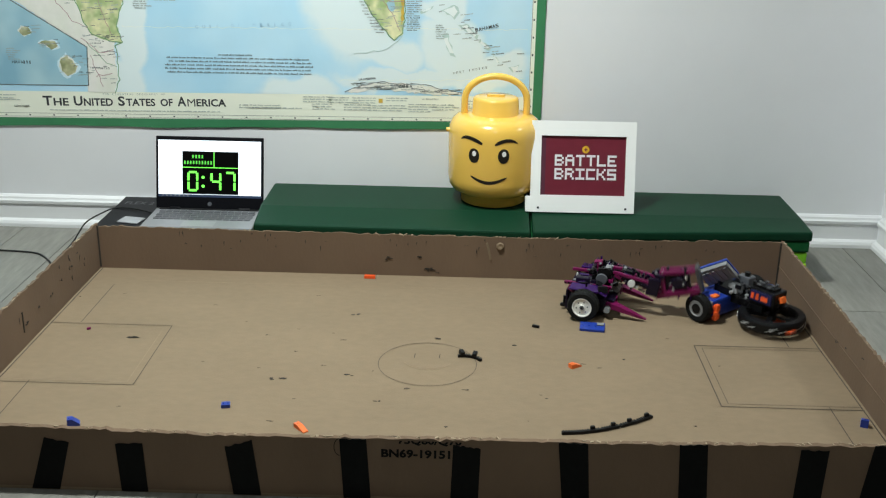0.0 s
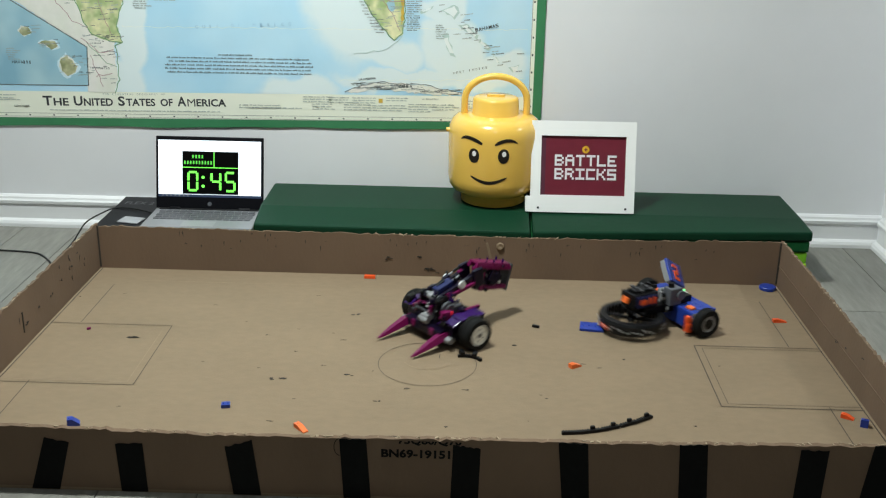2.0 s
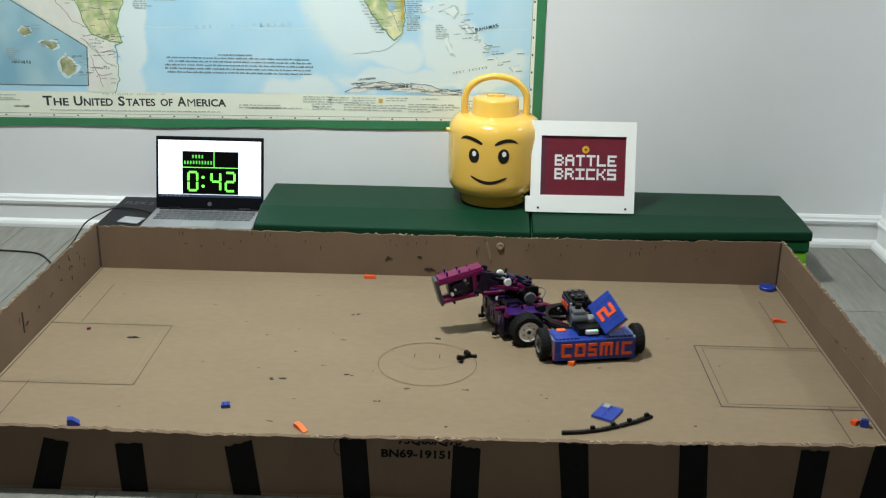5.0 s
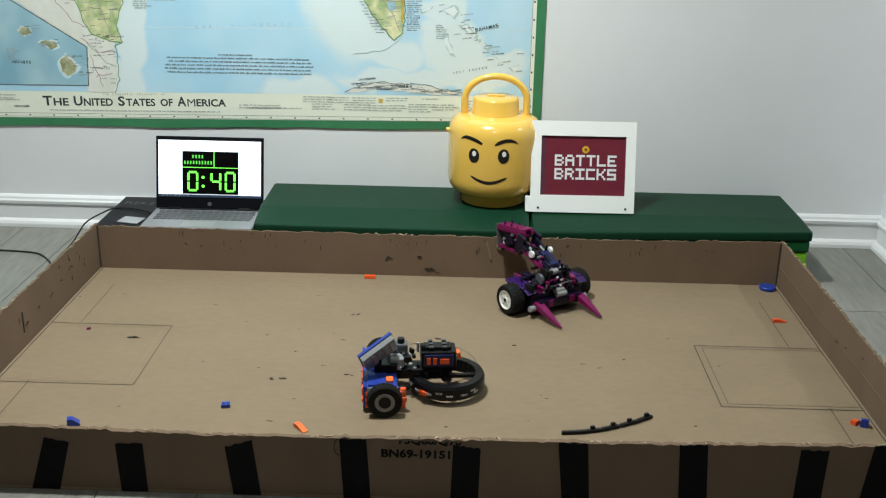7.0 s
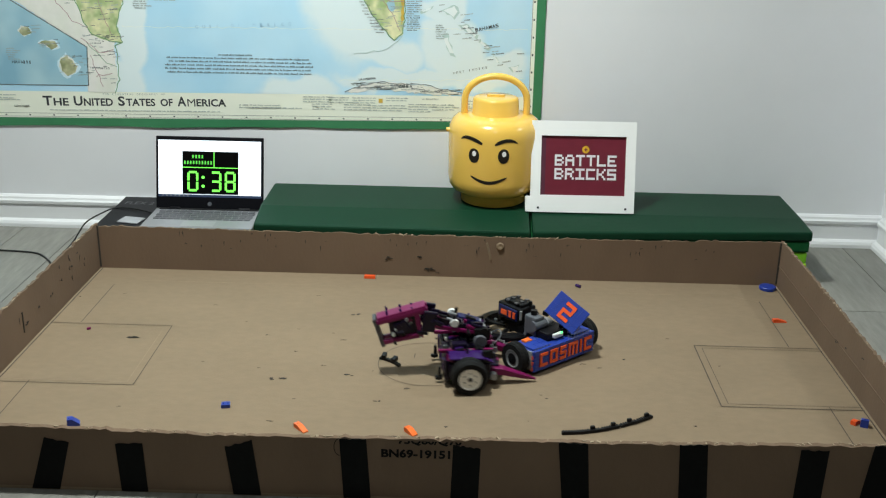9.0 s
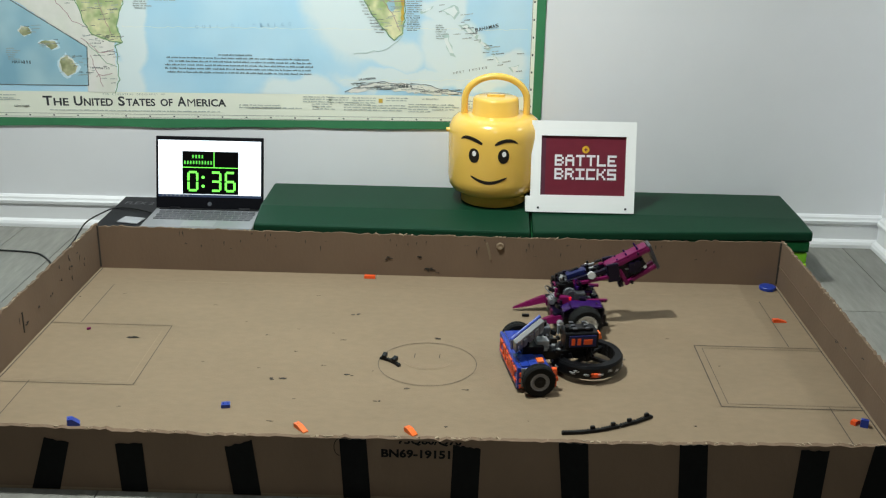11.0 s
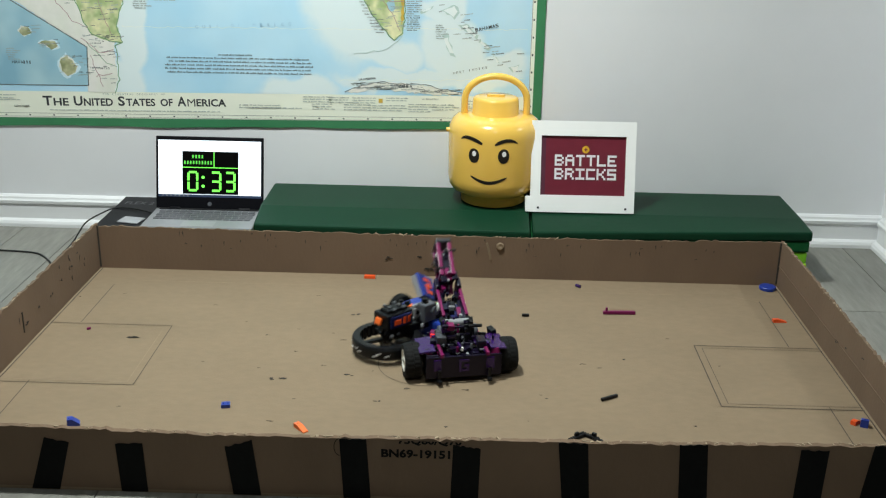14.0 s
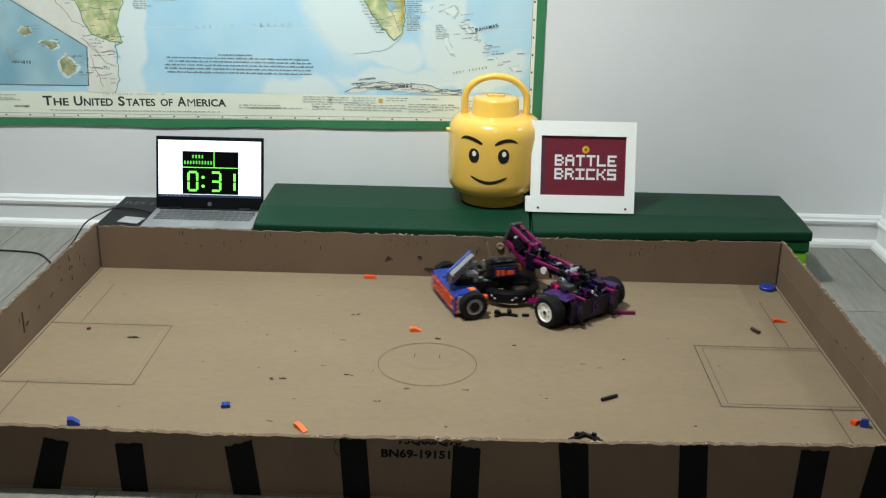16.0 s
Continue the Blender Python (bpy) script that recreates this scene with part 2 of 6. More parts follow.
# ---- the room ----
WALL_Y, LEFT_X, RIGHT_X, FRONT_Y, HALL_X = 0.908, -2.7, 1.325, -4.0, 3.6
FLOOR_Z = -0.006
RETURN = 0.42


def structure(name, bm, mat, label):
    ob = part(name, bm, mat)
    return tagged(ob, label, "room", "", "structure")


structure("wall_back", box(bmesh.new(), (HALL_X - LEFT_X + 0.3, 0.12, CEIL + 0.06), ((HALL_X + LEFT_X) / 2, WALL_Y + 0.06, CEIL / 2)), M_WALL, "light grey painted wall behind the cardboard arena")
# Out-of-view walls stay dark so that little light bounces back.
structure("wall_left", box(bmesh.new(), (0.12, WALL_Y - FRONT_Y, CEIL + 0.06), (LEFT_X - 0.06, (WALL_Y + FRONT_Y) / 2, CEIL / 2)), M_UNSEEN_WALL, "unseen side wall, darkened to bounce less light")
structure("wall_front", box(bmesh.new(), (HALL_X - LEFT_X + 0.3, 0.12, CEIL + 0.06), ((HALL_X + LEFT_X) / 2, FRONT_Y - 0.06, CEIL / 2)), M_UNSEEN_WALL, "unseen front wall, darkened to bounce less light")
structure("wall_right", box(bmesh.new(), (0.11, RETURN, CEIL), (RIGHT_X + 0.055, WALL_Y - RETURN / 2, CEIL / 2)), M_WALL, "light grey wall return at the corner")
structure("wall_hall", box(bmesh.new(), (0.12, WALL_Y - FRONT_Y, CEIL + 0.06), (HALL_X + 0.06, (WALL_Y + FRONT_Y) / 2, CEIL / 2)), M_UNSEEN_WALL, "unseen hall wall, darkened to bounce less light")
structure("ceiling", box(bmesh.new(), (HALL_X - LEFT_X + 0.3, WALL_Y - FRONT_Y + 0.2, 0.08), ((HALL_X + LEFT_X) / 2, (WALL_Y + FRONT_Y) / 2, CEIL + 0.045)), M_CEIL, "unseen ceiling, greyed to bounce less light")

BB = [(0, 0), (0.026, 0), (0.026, 0.010), (0.022, 0.018), (0.014, 0.023), (0.012, 0.024), (0.012, 0.068), (0.017, 0.073), (0.018, 0.081), (0.013, 0.086), (0.011, 0.092), (0.004, 0.098), (0, 0.098)]
bm = slab(bmesh.new(), BB, RIGHT_X - LEFT_X, lambda u, v, d: Vector((LEFT_X + d, WALL_Y - u, v + FLOOR_Z)))
structure("baseboard_back", bm, M_TRIM, "white moulded baseboard along the wall")
bm = slab(bmesh.new(), BB, RETURN - 0.026, lambda u, v, d: Vector((RIGHT_X - u, WALL_Y - RETURN + d, v + FLOOR_Z)))
structure("baseboard_right", bm, M_TRIM, "white moulded baseboard on the wall return")

for cx, cy, _, _, _ in CANS:
    can = empty("ceiling_light", pose(cx, cy, CEIL))
    tagged(can, "round recessed ceiling light with a white ring", "ceiling light", "ceiling lights")
    part("trim_ring", lathe(bmesh.new(), [(0.075, 0.0), (0.075, -0.006), (0.095, -0.006), (0.098, 0.0)], 32), M_TRIM, can)
    part("diffuser", rod(bmesh.new(), 0.074, 0.004, (0, 0, -0.003), "Z", 32), M_CANGLOW, can)

# ---- the cardboard arena ----
HX, HY, HB, TH = 0.925, 0.5405, 0.127, 0.008
HF = 0.528  # inner face of the front wall
arena = empty("cardboard_arena", pose(0, 0, 0))
tagged(arena, "low brown cardboard box arena with torn rims, scuffs and pencil markings", "cardboard arena")
part("floor_panel", box(bmesh.new(), (2 * HX + 2 * TH, HF + HY + 2 * TH, 0.006), (0, (HY - HF) / 2, -0.003)), M_CARD, arena, "scuffed flat brown cardboard floor")


def torn_wall(length, place, top, seed, rag=0.0025):
    """A cardboard wall along u with an uneven torn rim."""
    rng = random.Random(seed)
    bm = bmesh.new()
    n = int(length / 0.011)
    rows = []
    for k in range(n + 1):
        u = length * k / n
        h = top(u / length) + rng.uniform(-rag, rag) * (1.6 if rng.random() < 0.12 else 0.7)
        rows.append([bm.verts.new(place(u, d, z)) for d, z in ((0, 0.0), (0, h * 0.48), (0, h), (TH, h - rng.uniform(0, 0.002)), (TH, 0.0))])
    for a, b in zip(rows, rows[1:]):
        for j in range(4):
            bm.faces.new((a[j], b[j], b[j + 1], a[j + 1]))
        bm.faces.new((a[4], b[4], b[0], a[0]))
    bm.faces.new(rows[0])
    bm.faces.new(rows[-1][::-1])
    return bm


def wob(u, k):
    return noise.noise(Vector((u * 7, k * 3.1, 0.5)))


RIM = ((0.0, 0.124), (0.108, 0.1212), (0.216, 0.118), (0.317, 0.1144), (0.408, 0.1157), (0.562, 0.1199), (0.745, 0.1228), (0.936, 0.1318), (1.0, 0.133))


def front_rim(s):
    """Height of the front wall, which sags in its left half."""
    for (a, h), (b, k) in zip(RIM, RIM[1:]):
        if s <= b:
            return h + (k - h) * (s - a) / (b - a) + 0.001 * wob(s, 2)
    return RIM[-1][1]


wall_back_panel = part("wall_panel", torn_wall(2 * HX, lambda u, d, z: Vector((-HX + u, HY + d + 0.004 * wob(u / 2, 5) * z / HB, z)), lambda s: 0.121 - 0.004 * math.sin(math.pi * s) + 0.002 * wob(s, 1) + (0.003 if s > 0.88 else 0), 1), M_CARD_SHADED, arena, "scuffed cardboard back wall")
wall_front_panel = part("wall_panel", torn_wall(2 * HX, lambda u, d, z: Vector((-HX + u, -HF - d, z)), front_rim, 2, 0.0022), M_CARD_SHADED, arena, "taped cardboard front wall")
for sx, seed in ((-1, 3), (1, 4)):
    part("wall_panel", torn_wall(HF + HY + 2 * TH, lambda u, d, z, sx=sx: Vector((sx * (HX + d), -HF - TH + u, z)), lambda s, seed=seed: HB + 0.002 * wob(s, seed), seed, 0.003), M_CARD_SHADED, arena, "creased cardboard side wall")
    if sx > 0:
        part("crease", box(bmesh.new(), (0.003, HF + HY - 0.01, 0.0022), (HX - 0.0005, (HY - HF) / 2, 0.058)), M_CARD_SHADED, arena)
    part("floor_seam", box(bmesh.new(), (0.0022, HF + HY - 0.01, 0.0008), (sx * (HX - 0.007), (HY - HF) / 2, 0.0004)), M_INK, arena, "dark seam along the side wall")
rng = random.Random(11)
# frayed paper fibres along the rims
bm = bmesh.new()
for k in range(170):
    side = rng.choice("bfflrff")
    s = rng.uniform(-0.97, 0.97)
    at = {"b": (s * HX, HY + 0.003, 0.118), "f": (s * HX, -HF - 0.003, front_rim((s + 1) / 2) - 0.001), "l": (-HX - 0.003, s * HY, HB), "r": (HX + 0.003, s * HY, HB)}[side]
    size = (rng.uniform(0.004, 0.016), rng.uniform(0.0015, 0.004), rng.uniform(0.0008, 0.003))
    box(bm, size, at, Euler((rng.uniform(-0.6, 0.6), rng.uniform(-0.5, 0.5), rng.uniform(-0.6, 0.6) + (1.57 if side in "lr" else 0))).to_matrix())
tagged(part("torn_fibres", bm, M_TORN, arena, "frayed paper fibres on the cut rim"), kind="stuff")


def tape(x0, x1, xb0, xb1, top, top_end, seed):
    r2 = random.Random(seed)
    bm = bmesh.new()
    n = 8
    y = -HF - TH
    tops = [top + (top_end - top) * q / n + r2.uniform(-0.0016, 0.0016) for q in range(n + 1)]
    rows = []
    for k in range(n + 1):
        s = k / n
        rows.append([bm.verts.new((xb0 + (xb1 - xb0) * s, y - d, -0.004)) if e == 0 else bm.verts.new((x0 + (x1 - x0) * s, y - d, tops[k]))
                     for d, e in ((0.0002, 0), (0.0016, 0), (0.0016, 1), (0.0002, 1))])
    for a, b in zip(rows, rows[1:]):
        for j in range(4):
            bm.faces.new((a[j], b[j], b[(j + 1) % 4], a[(j + 1) % 4]))
    bm.faces.new(rows[0])
    bm.faces.new(rows[-1][::-1])
    part("tape_strip", bm, M_TAPE, arena, "black cloth tape strip")


for k, tp in enumerate(((-0.65, -0.607, -0.682, -0.632, 0.098, 0.09), (-0.525, -0.477, -0.521, -0.474, 0.091, 0.093), (-0.332, -0.284, -0.321, -0.272, 0.091, 0.106),
                        (-0.131, -0.084, -0.125, -0.077, 0.113, 0.116), (0.067, 0.115, 0.064, 0.113, 0.108, 0.103), (0.249, 0.3, 0.261, 0.309, 0.119, 0.119),
                        (0.457, 0.505, 0.465, 0.515, 0.122, 0.124), (0.665, 0.713, 0.662, 0.71, 0.119, 0.119), (0.789, 0.838, 0.774, 0.824, 0.133, 0.133))):
    tape(*tp, seed=20 + k)
# printed code on the front wall
front = lambda x, z: (lambda u, v, d: Vector((x + u, -HF - TH - 0.0006 - d, z + v)))
part("printed_code", lettering("BN69-19151", 0.0169, 0.1204, front(-0.058, 0.0803), 0.0004, None, 0.035), M_TAPE, arena, "black printed code")
part("printed_code", lettering("75Q80/Q70", 0.0169, 0.1108, front(-0.029, 0.1055), 0.0004, squeeze_top=0.0085, bold=0.035), M_TAPE, arena, "black printed code cut off by the rim")

bm = bmesh.new()
ring_at = front(-0.131, 0.098)
for k in range(14):
    a, b = math.pi * (0.5 + k / 14), math.pi * (0.5 + (k + 1) / 14)
    slab(bm, [(0.010 * math.cos(a), 0.017 * math.sin(a)), (0.0088 * math.cos(a), 0.0158 * math.sin(a)), (0.0088 * math.cos(b), 0.0158 * math.sin(b)), (0.010 * math.cos(b), 0.017 * math.sin(b))], 0.0003, ring_at)
part("printed_ring", bm, M_TAPE, arena, "half of a printed ring under the tape")


def line(bm, pts, w=0.0019, z=0.0009, closed=False):
    pts = [Vector((x, y, 0)) for x, y in pts]
    pairs = list(zip(pts, pts[1:])) + ([(pts[-1], pts[0])] if closed else [])
    for a, b in pairs:
        side = (b - a).normalized().cross(Vector((0, 0, 1))) * w / 2
        vs = [bm.verts.new(q + Vector((0, 0, z))) for q in (a - side, b - side, b + side, a + side)]
        bm.faces.new(vs)
    return bm


circle = [(0.1105 * math.cos(a * math.pi / 36), 0.109 * math.sin(a * math.pi / 36)) for a in range(73)]
part("pencil_circle", line(bmesh.new(), circle, 0.0015), M_CIRCLE, arena, "pencil circle at the centre")
for ex in (-0.031, 0.026):
    part("pencil_stroke", line(bmesh.new(), [(ex, 0.028), (ex + 0.001, 0.05)]), M_INK, arena, "short pencil stroke")
bm = line(bmesh.new(), [(0.062 * math.sin(a / 10), 0.045 - 0.075 * math.cos(a / 10)) for a in range(-10, 11)])
part("pencil_smile", bm, M_FAINT, arena, "faint pencil smile inside the circle")
for sx, y0, y1 in ((-1, 0.166, -0.144), (1, 0.137, -0.163)):
    part("pencil_box", line(bmesh.new(), [(sx * 0.92, y0), (sx * 0.624, y0), (sx * 0.623, y1), (sx * 0.92, y1)], 0.0019 if sx < 0 else 0.0026), M_INK, arena, "pencil goal box")
    part("pencil_box", line(bmesh.new(), [(sx * 0.92, y0 - 0.013), (sx * 0.640, y0 - 0.013), (sx * 0.640, y1 + 0.013), (sx * 0.92, y1 + 0.013)], 0.0013), M_FAINT if sx < 0 else M_INK, arena, "pencil goal box")
    part("pencil_line", line(bmesh.new(), [(sx * 0.848, 0.42), (sx * 0.848, y0 + 0.006)]), M_INK, arena)
    part("pencil_line", line(bmesh.new(), [(sx * 0.85, y1 + 0.01), (sx * 0.849, -0.42), (sx * 0.79, -0.46)]), M_INK, arena)
part("pencil_line", line(bmesh.new(), [(-0.848, 0.42), (-0.80, 0.452), (0.78, 0.452), (0.845, 0.42)], 0.0013), M_FAINT, arena)


def blot(at, size, seed, place):
    r2 = random.Random(seed)
    bm = bmesh.new()
    for j in range(r2.randint(2, 5)):
        cu, cv = r2.uniform(-1, 1) * size, r2.uniform(-0.35, 0.35) * size
        w, h = size * r2.uniform(0.2, 0.65), size * r2.uniform(0.09, 0.27)
        n = 9
        slab(bm, [(at[0] + cu + w * math.cos(6.283 * k / n) * r2.uniform(0.6, 1.2), at[1] + cv + h * math.sin(6.283 * k / n) * r2.uniform(0.6, 1.2)) for k in range(n)], 0.0006, place)
    return bm


flat = lambda u, v, d: Vector((u, v, 0.0003 + d))
for k, (x, y, s) in enumerate(((-0.707, 0.096, 0.019), (-0.193, 0.265, 0.012), (-0.323, -0.096, 0.015), (-0.173, -0.067, 0.011), (-0.1, -0.183, 0.008),
                               (0.082, -0.12, 0.009), (0.2, 0.109, 0.012), (0.051, -0.285, 0.007), (0.026, 0.135, 0.012), (0.453, 0.05, 0.007),
                               (-0.384, 0.13, 0.004), (0.26, -0.15, 0.004), (-0.05, -0.33, 0.012), (0.35, 0.02, 0.006), (-0.55, 0.3, 0.004), (0.66, 0.03, 0.004),
                               (-0.62, -0.24, 0.005), (-0.3, 0.38, 0.004), (0.55, -0.25, 0.004), (-0.8, 0.36, 0.004))):
    part("scuff_mark", blot((x, y), s, 50 + k, flat), M_SCUFF, arena)
for k, (x, y, s) in enumerate(((-0.305, 0.045, 0.004), (-0.273, -0.183, 0.004), (-0.204, 0.114, 0.006), (-0.231, -0.023, 0.004), (-0.306, -0.281, 0.006), (0.247, -0.136, 0.003), (0.386, 0.002, 0.005), (-0.317, 0.168, 0.003), (-0.450, 0.202, 0.003), (-0.232, 0.150, 0.003), (-0.041, -0.123, 0.008), (-0.119, -0.044, 0.003), (-0.373, -0.044, 0.004), (0.217, -0.250, 0.003), (-0.907, 0.332, 0.003), (-0.502, -0.021, 0.004), (0.566, 0.172, 0.003))):
    part("faint_scuff", blot((x, y), s, 500 + k, flat), M_CIRCLE, arena)
upright = lambda u, v, d: Vector((u, HY - 0.0012 - d, v))
for k, (x, z, s) in enumerate(((-0.127, 0.05, 0.014), (-0.05, 0.053, 0.016), (-0.011, 0.019, 0.022), (0.003, 0.012, 0.006), (0.08, 0.092, 0.006), (0.267, 0.068, 0.005),
                               (0.354, 0.1, 0.006), (-0.559, 0.066, 0.004), (-0.682, 0.079, 0.006), (0.552, 0.097, 0.006), (-0.50, 0.11, 0.006), (-0.44, 0.10, 0.004),
                               (-0.61, 0.09, 0.004), (0.70, 0.07, 0.004), (-0.30, 0.095, 0.005))):
    part("scuff_mark", blot((x, z), s * 0.75, 90 + k, upright), M_SCUFF, arena)
side_l = lambda u, v, d: Vector((-HX + 0.0012 + d, u, v))
side_r = lambda u, v, d: Vector((HX - 0.0012 - d, u, v))
for k, (y, z, s, f) in enumerate(((0.34, 0.08, 0.008, side_l), (0.27, 0.07, 0.01, side_l), (0.2, 0.06, 0.008, side_l), (0.12, 0.06, 0.006, side_l), (0.05, 0.05, 0.01, side_l), (0.38, 0.1, 0.006, side_l),
                                  (0.05, 0.06, 0.014, side_r), (0.0, 0.07, 0.008, side_r), (-0.1, 0.09, 0.006, side_r), (0.3, 0.09, 0.004, side_r))):
    part("scuff_mark", blot((y, z), s, 130 + k, f), M_SCUFF, arena)
for k in range(34):
    r2 = random.Random(300 + k)
    u, v = r2.uniform(-0.74, 0.80), r2.uniform(0.075, 0.113)
    part("scratch", slab(bmesh.new(), [(u, v), (u + r2.uniform(0.001, 0.0025), v + 0.001), (u + r2.uniform(-0.002, 0.003), v - r2.uniform(0.005, 0.016)), (u - 0.001, v - 0.004)], 0.0006, upright), M_SCUFF, arena)
for k in range(12):
    r2 = random.Random(360 + k)
    u, v = r2.uniform(-0.2, 0.48), r2.uniform(0.05, 0.115)
    part("scratch", slab(bmesh.new(), [(u, v), (u + 0.002, v + 0.001), (u + r2.uniform(-0.002, 0.004), v - r2.uniform(0.005, 0.016)), (u - 0.001, v - 0.004)], 0.0006, side_l), M_SCUFF, arena)
part("slit", box(bmesh.new(), (0.003, 0.003, 0.05), (-HX + 0.001, 0.03, 0.06)), M_SCUFF, arena)
# thin dark strip down each back corner
for sx in (-1, 1):
    part("corner_gap", box(bmesh.new(), (0.004, 0.003, HB - 0.01), (sx * (HX - 0.002), HY - 0.002, HB / 2)), M_SCUFF, arena)
# a punched hole with a torn flap in the back wall
bm = lathe(bmesh.new(), [(0.0, 0.002), (0.008, 0.004), (0.011, 0.0)], 12)
bmesh.ops.rotate(bm, verts=bm.verts[:], cent=(0, 0, 0), matrix=Matrix.Rotation(radians(90), 3, "X"))
part("torn_hole", bm, M_CARD, arena, at=pose(0.172, HY - 0.001, 0.093))
part("torn_flap", box(bmesh.new(), (0.006, 0.003, 0.05), (0.142, HY - 0.002, 0.078), Euler((0.03, -0.25, 0)).to_matrix(), 0.001), M_CARD, arena)

# ---- folded gym mats ----
def sagged(y, fall):
    """How far a mat's top has sunk at depth y, towards its front edge."""
    return fall * max(0.0, (0.66 - y) / 0.108)


for x0, x1, fall0, fall1, lab in ((-0.502, 0.2545, 0.021, 0.024, "dark green folded vinyl gym mat lying against the wall"), (0.2575, 1.011, 0.024, 0.004, "dark green folded gym mat with lime green lower panels")):
    mat = empty("gym_mat", pose((x0 + x1) / 2, 0.72, FLOOR_Z))
    tagged(mat, lab, "gym mat", "gym mats")
    top = 0.155 - FLOOR_Z
    low = (top - 0.0285) / 4
    for k in range(5):
        y0 = 0.552 + (0.0, 0.003, 0.006, 0.004, 0.006)[k]
        high = 0.0285 if k == 0 else low
        bm = box(bmesh.new(), (x1 - x0 - 0.004, 0.884 - y0, high - 0.001), ((0.0, -0.004, -0.006, -0.004, -0.006)[k], (0.884 + y0) / 2 - 0.72, top - 0.01425 if k == 0 else low * (4.5 - k)), None, 0.006)
        for y in (0.57, 0.59, 0.61, 0.635, 0.66):
            bmesh.ops.bisect_plane(bm, geom=bm.verts[:] + bm.edges[:] + bm.faces[:], plane_co=(0, y - 0.72, 0), plane_no=(0, 1, 0))
        for q in range(-4, 5):
            bmesh.ops.bisect_plane(bm, geom=bm.verts[:] + bm.edges[:] + bm.faces[:], plane_co=(q * 0.08, 0, 0), plane_no=(1, 0, 0))
        for v in bm.verts:
            s = v.co.x / (x1 - x0) + 0.5
            v.co.z *= 1 - sagged(v.co.y + 0.72, fall0 + (fall1 - fall0) * s) / top
        part("mat_panel", bm, M_MAT[k], mat, ("dark green vinyl panel", "green vinyl panel", "lime green vinyl panel", "pale lime vinyl panel", "green vinyl panel")[k])
MAT_Z = 0.155

# ---- yellow head-shaped storage bucket ----
BX, BY = 0.1525, 0.772
bucket = empty("storage_bucket", pose(BX, BY, MAT_Z))
tagged(bucket, "glossy yellow storage bucket with printed face and arched handle", "storage bucket")
prof = [(0.0, 0.0), (0.088, 0.0), (0.093, 0.004), (0.093, 0.024), (0.1, 0.03), (0.118, 0.04), (0.127, 0.054), (0.1305, 0.075), (0.1305, 0.200),
        (0.128, 0.219), (0.12, 0.236), (0.106, 0.247), (0.085, 0.252), (0.0, 0.252)]
part("tub", lathe(bmesh.new(), prof, 72), M_YELLOW, bucket, smooth=True)
part("lid", lathe(bmesh.new(), [(0.068, 0.251), (0.066, 0.255), (0.064, 0.292), (0.061, 0.298), (0.054, 0.300), (0.0, 0.300)], 56), M_YELLOW, bucket, "round stud-shaped lid", smooth=True)
part("lid_grip", box(bmesh.new(), (0.05, 0.012, 0.006), (0, 0, 0.302), None, 0.002), M_YELLOW, bucket)
# handle: a flat arch from side to side
bm = bmesh.new()
rings = []
arch = [(-0.086, 0.215), (-0.087, 0.262)] + [(-0.087 * math.cos(a * math.pi / 20), 0.290 + 0.066 * math.sin(a * math.pi / 20)) for a in range(21)] + [(0.087, 0.262), (0.086, 0.215)]
for k, (x, z) in enumerate(arch):
    a, b = arch[max(0, k - 1)], arch[min(len(arch) - 1, k + 1)]
    t = Vector((b[0] - a[0], 0, b[1] - a[1])).normalized()
    nrm = Vector((-t.z, 0, t.x))
    rings.append([bm.verts.new(Vector((x, 0, z)) + nrm * 0.0098 * math.cos(q) + Vector((0, 0.013 * math.sin(q), 0))) for q in [i * math.pi / 4 for i in range(8)]])
for a, b in zip(rings, rings[1:]):
    for j in range(8):
        bm.faces.new((a[j], a[(j + 1) % 8], b[(j + 1) % 8], b[j]))
bm.faces.new(rings[0])
bm.faces.new(rings[-1])
part("handle", bm, M_YELLOW, bucket, "arched yellow handle", smooth=True)
part("hinge_stud", rod(bmesh.new(), 0.006, 0.01, (-0.132, -0.01, 0.205), "X", 14), M_YELLOW, bucket)
FACE_TURN = radians(-8.0)


def on_bucket(u, v, d):
    a = u / 0.1305 + FACE_TURN
    r = 0.1308 + d
    return Vector((r * math.sin(a), -r * math.cos(a), v))


def stroke(pts, widths):
    """A tapering curved stroke on the bucket, in rows across its width."""
    bm = bmesh.new()
    rows = []
    for k, ((u, v), w) in enumerate(zip(pts, widths)):
        a, b = pts[max(0, k - 1)], pts[min(len(pts) - 1, k + 1)]
        du, dv = b[0] - a[0], b[1] - a[1]
        n = math.hypot(du, dv)
        rows.append([bm.verts.new(on_bucket(u - dv / n * w * s, v + du / n * w * s, d)) for s, d in ((-0.5, 0.0), (-0.5, 0.0006), (0.5, 0.0006), (0.5, 0.0))])
    for a, b in zip(rows, rows[1:]):
        for j in range(3):
            bm.faces.new((a[j], b[j], b[j + 1], a[j + 1]))
    return bm


def dot(cu, cv, ru, rv, d):
    bm = bmesh.new()
    slab(bm, [(cu + ru * math.cos(k * 0.2618), cv + rv * math.sin(k * 0.2618)) for k in range(24)], 0.0006, lambda u, v, q: on_bucket(u, v, q + d))
    return bm


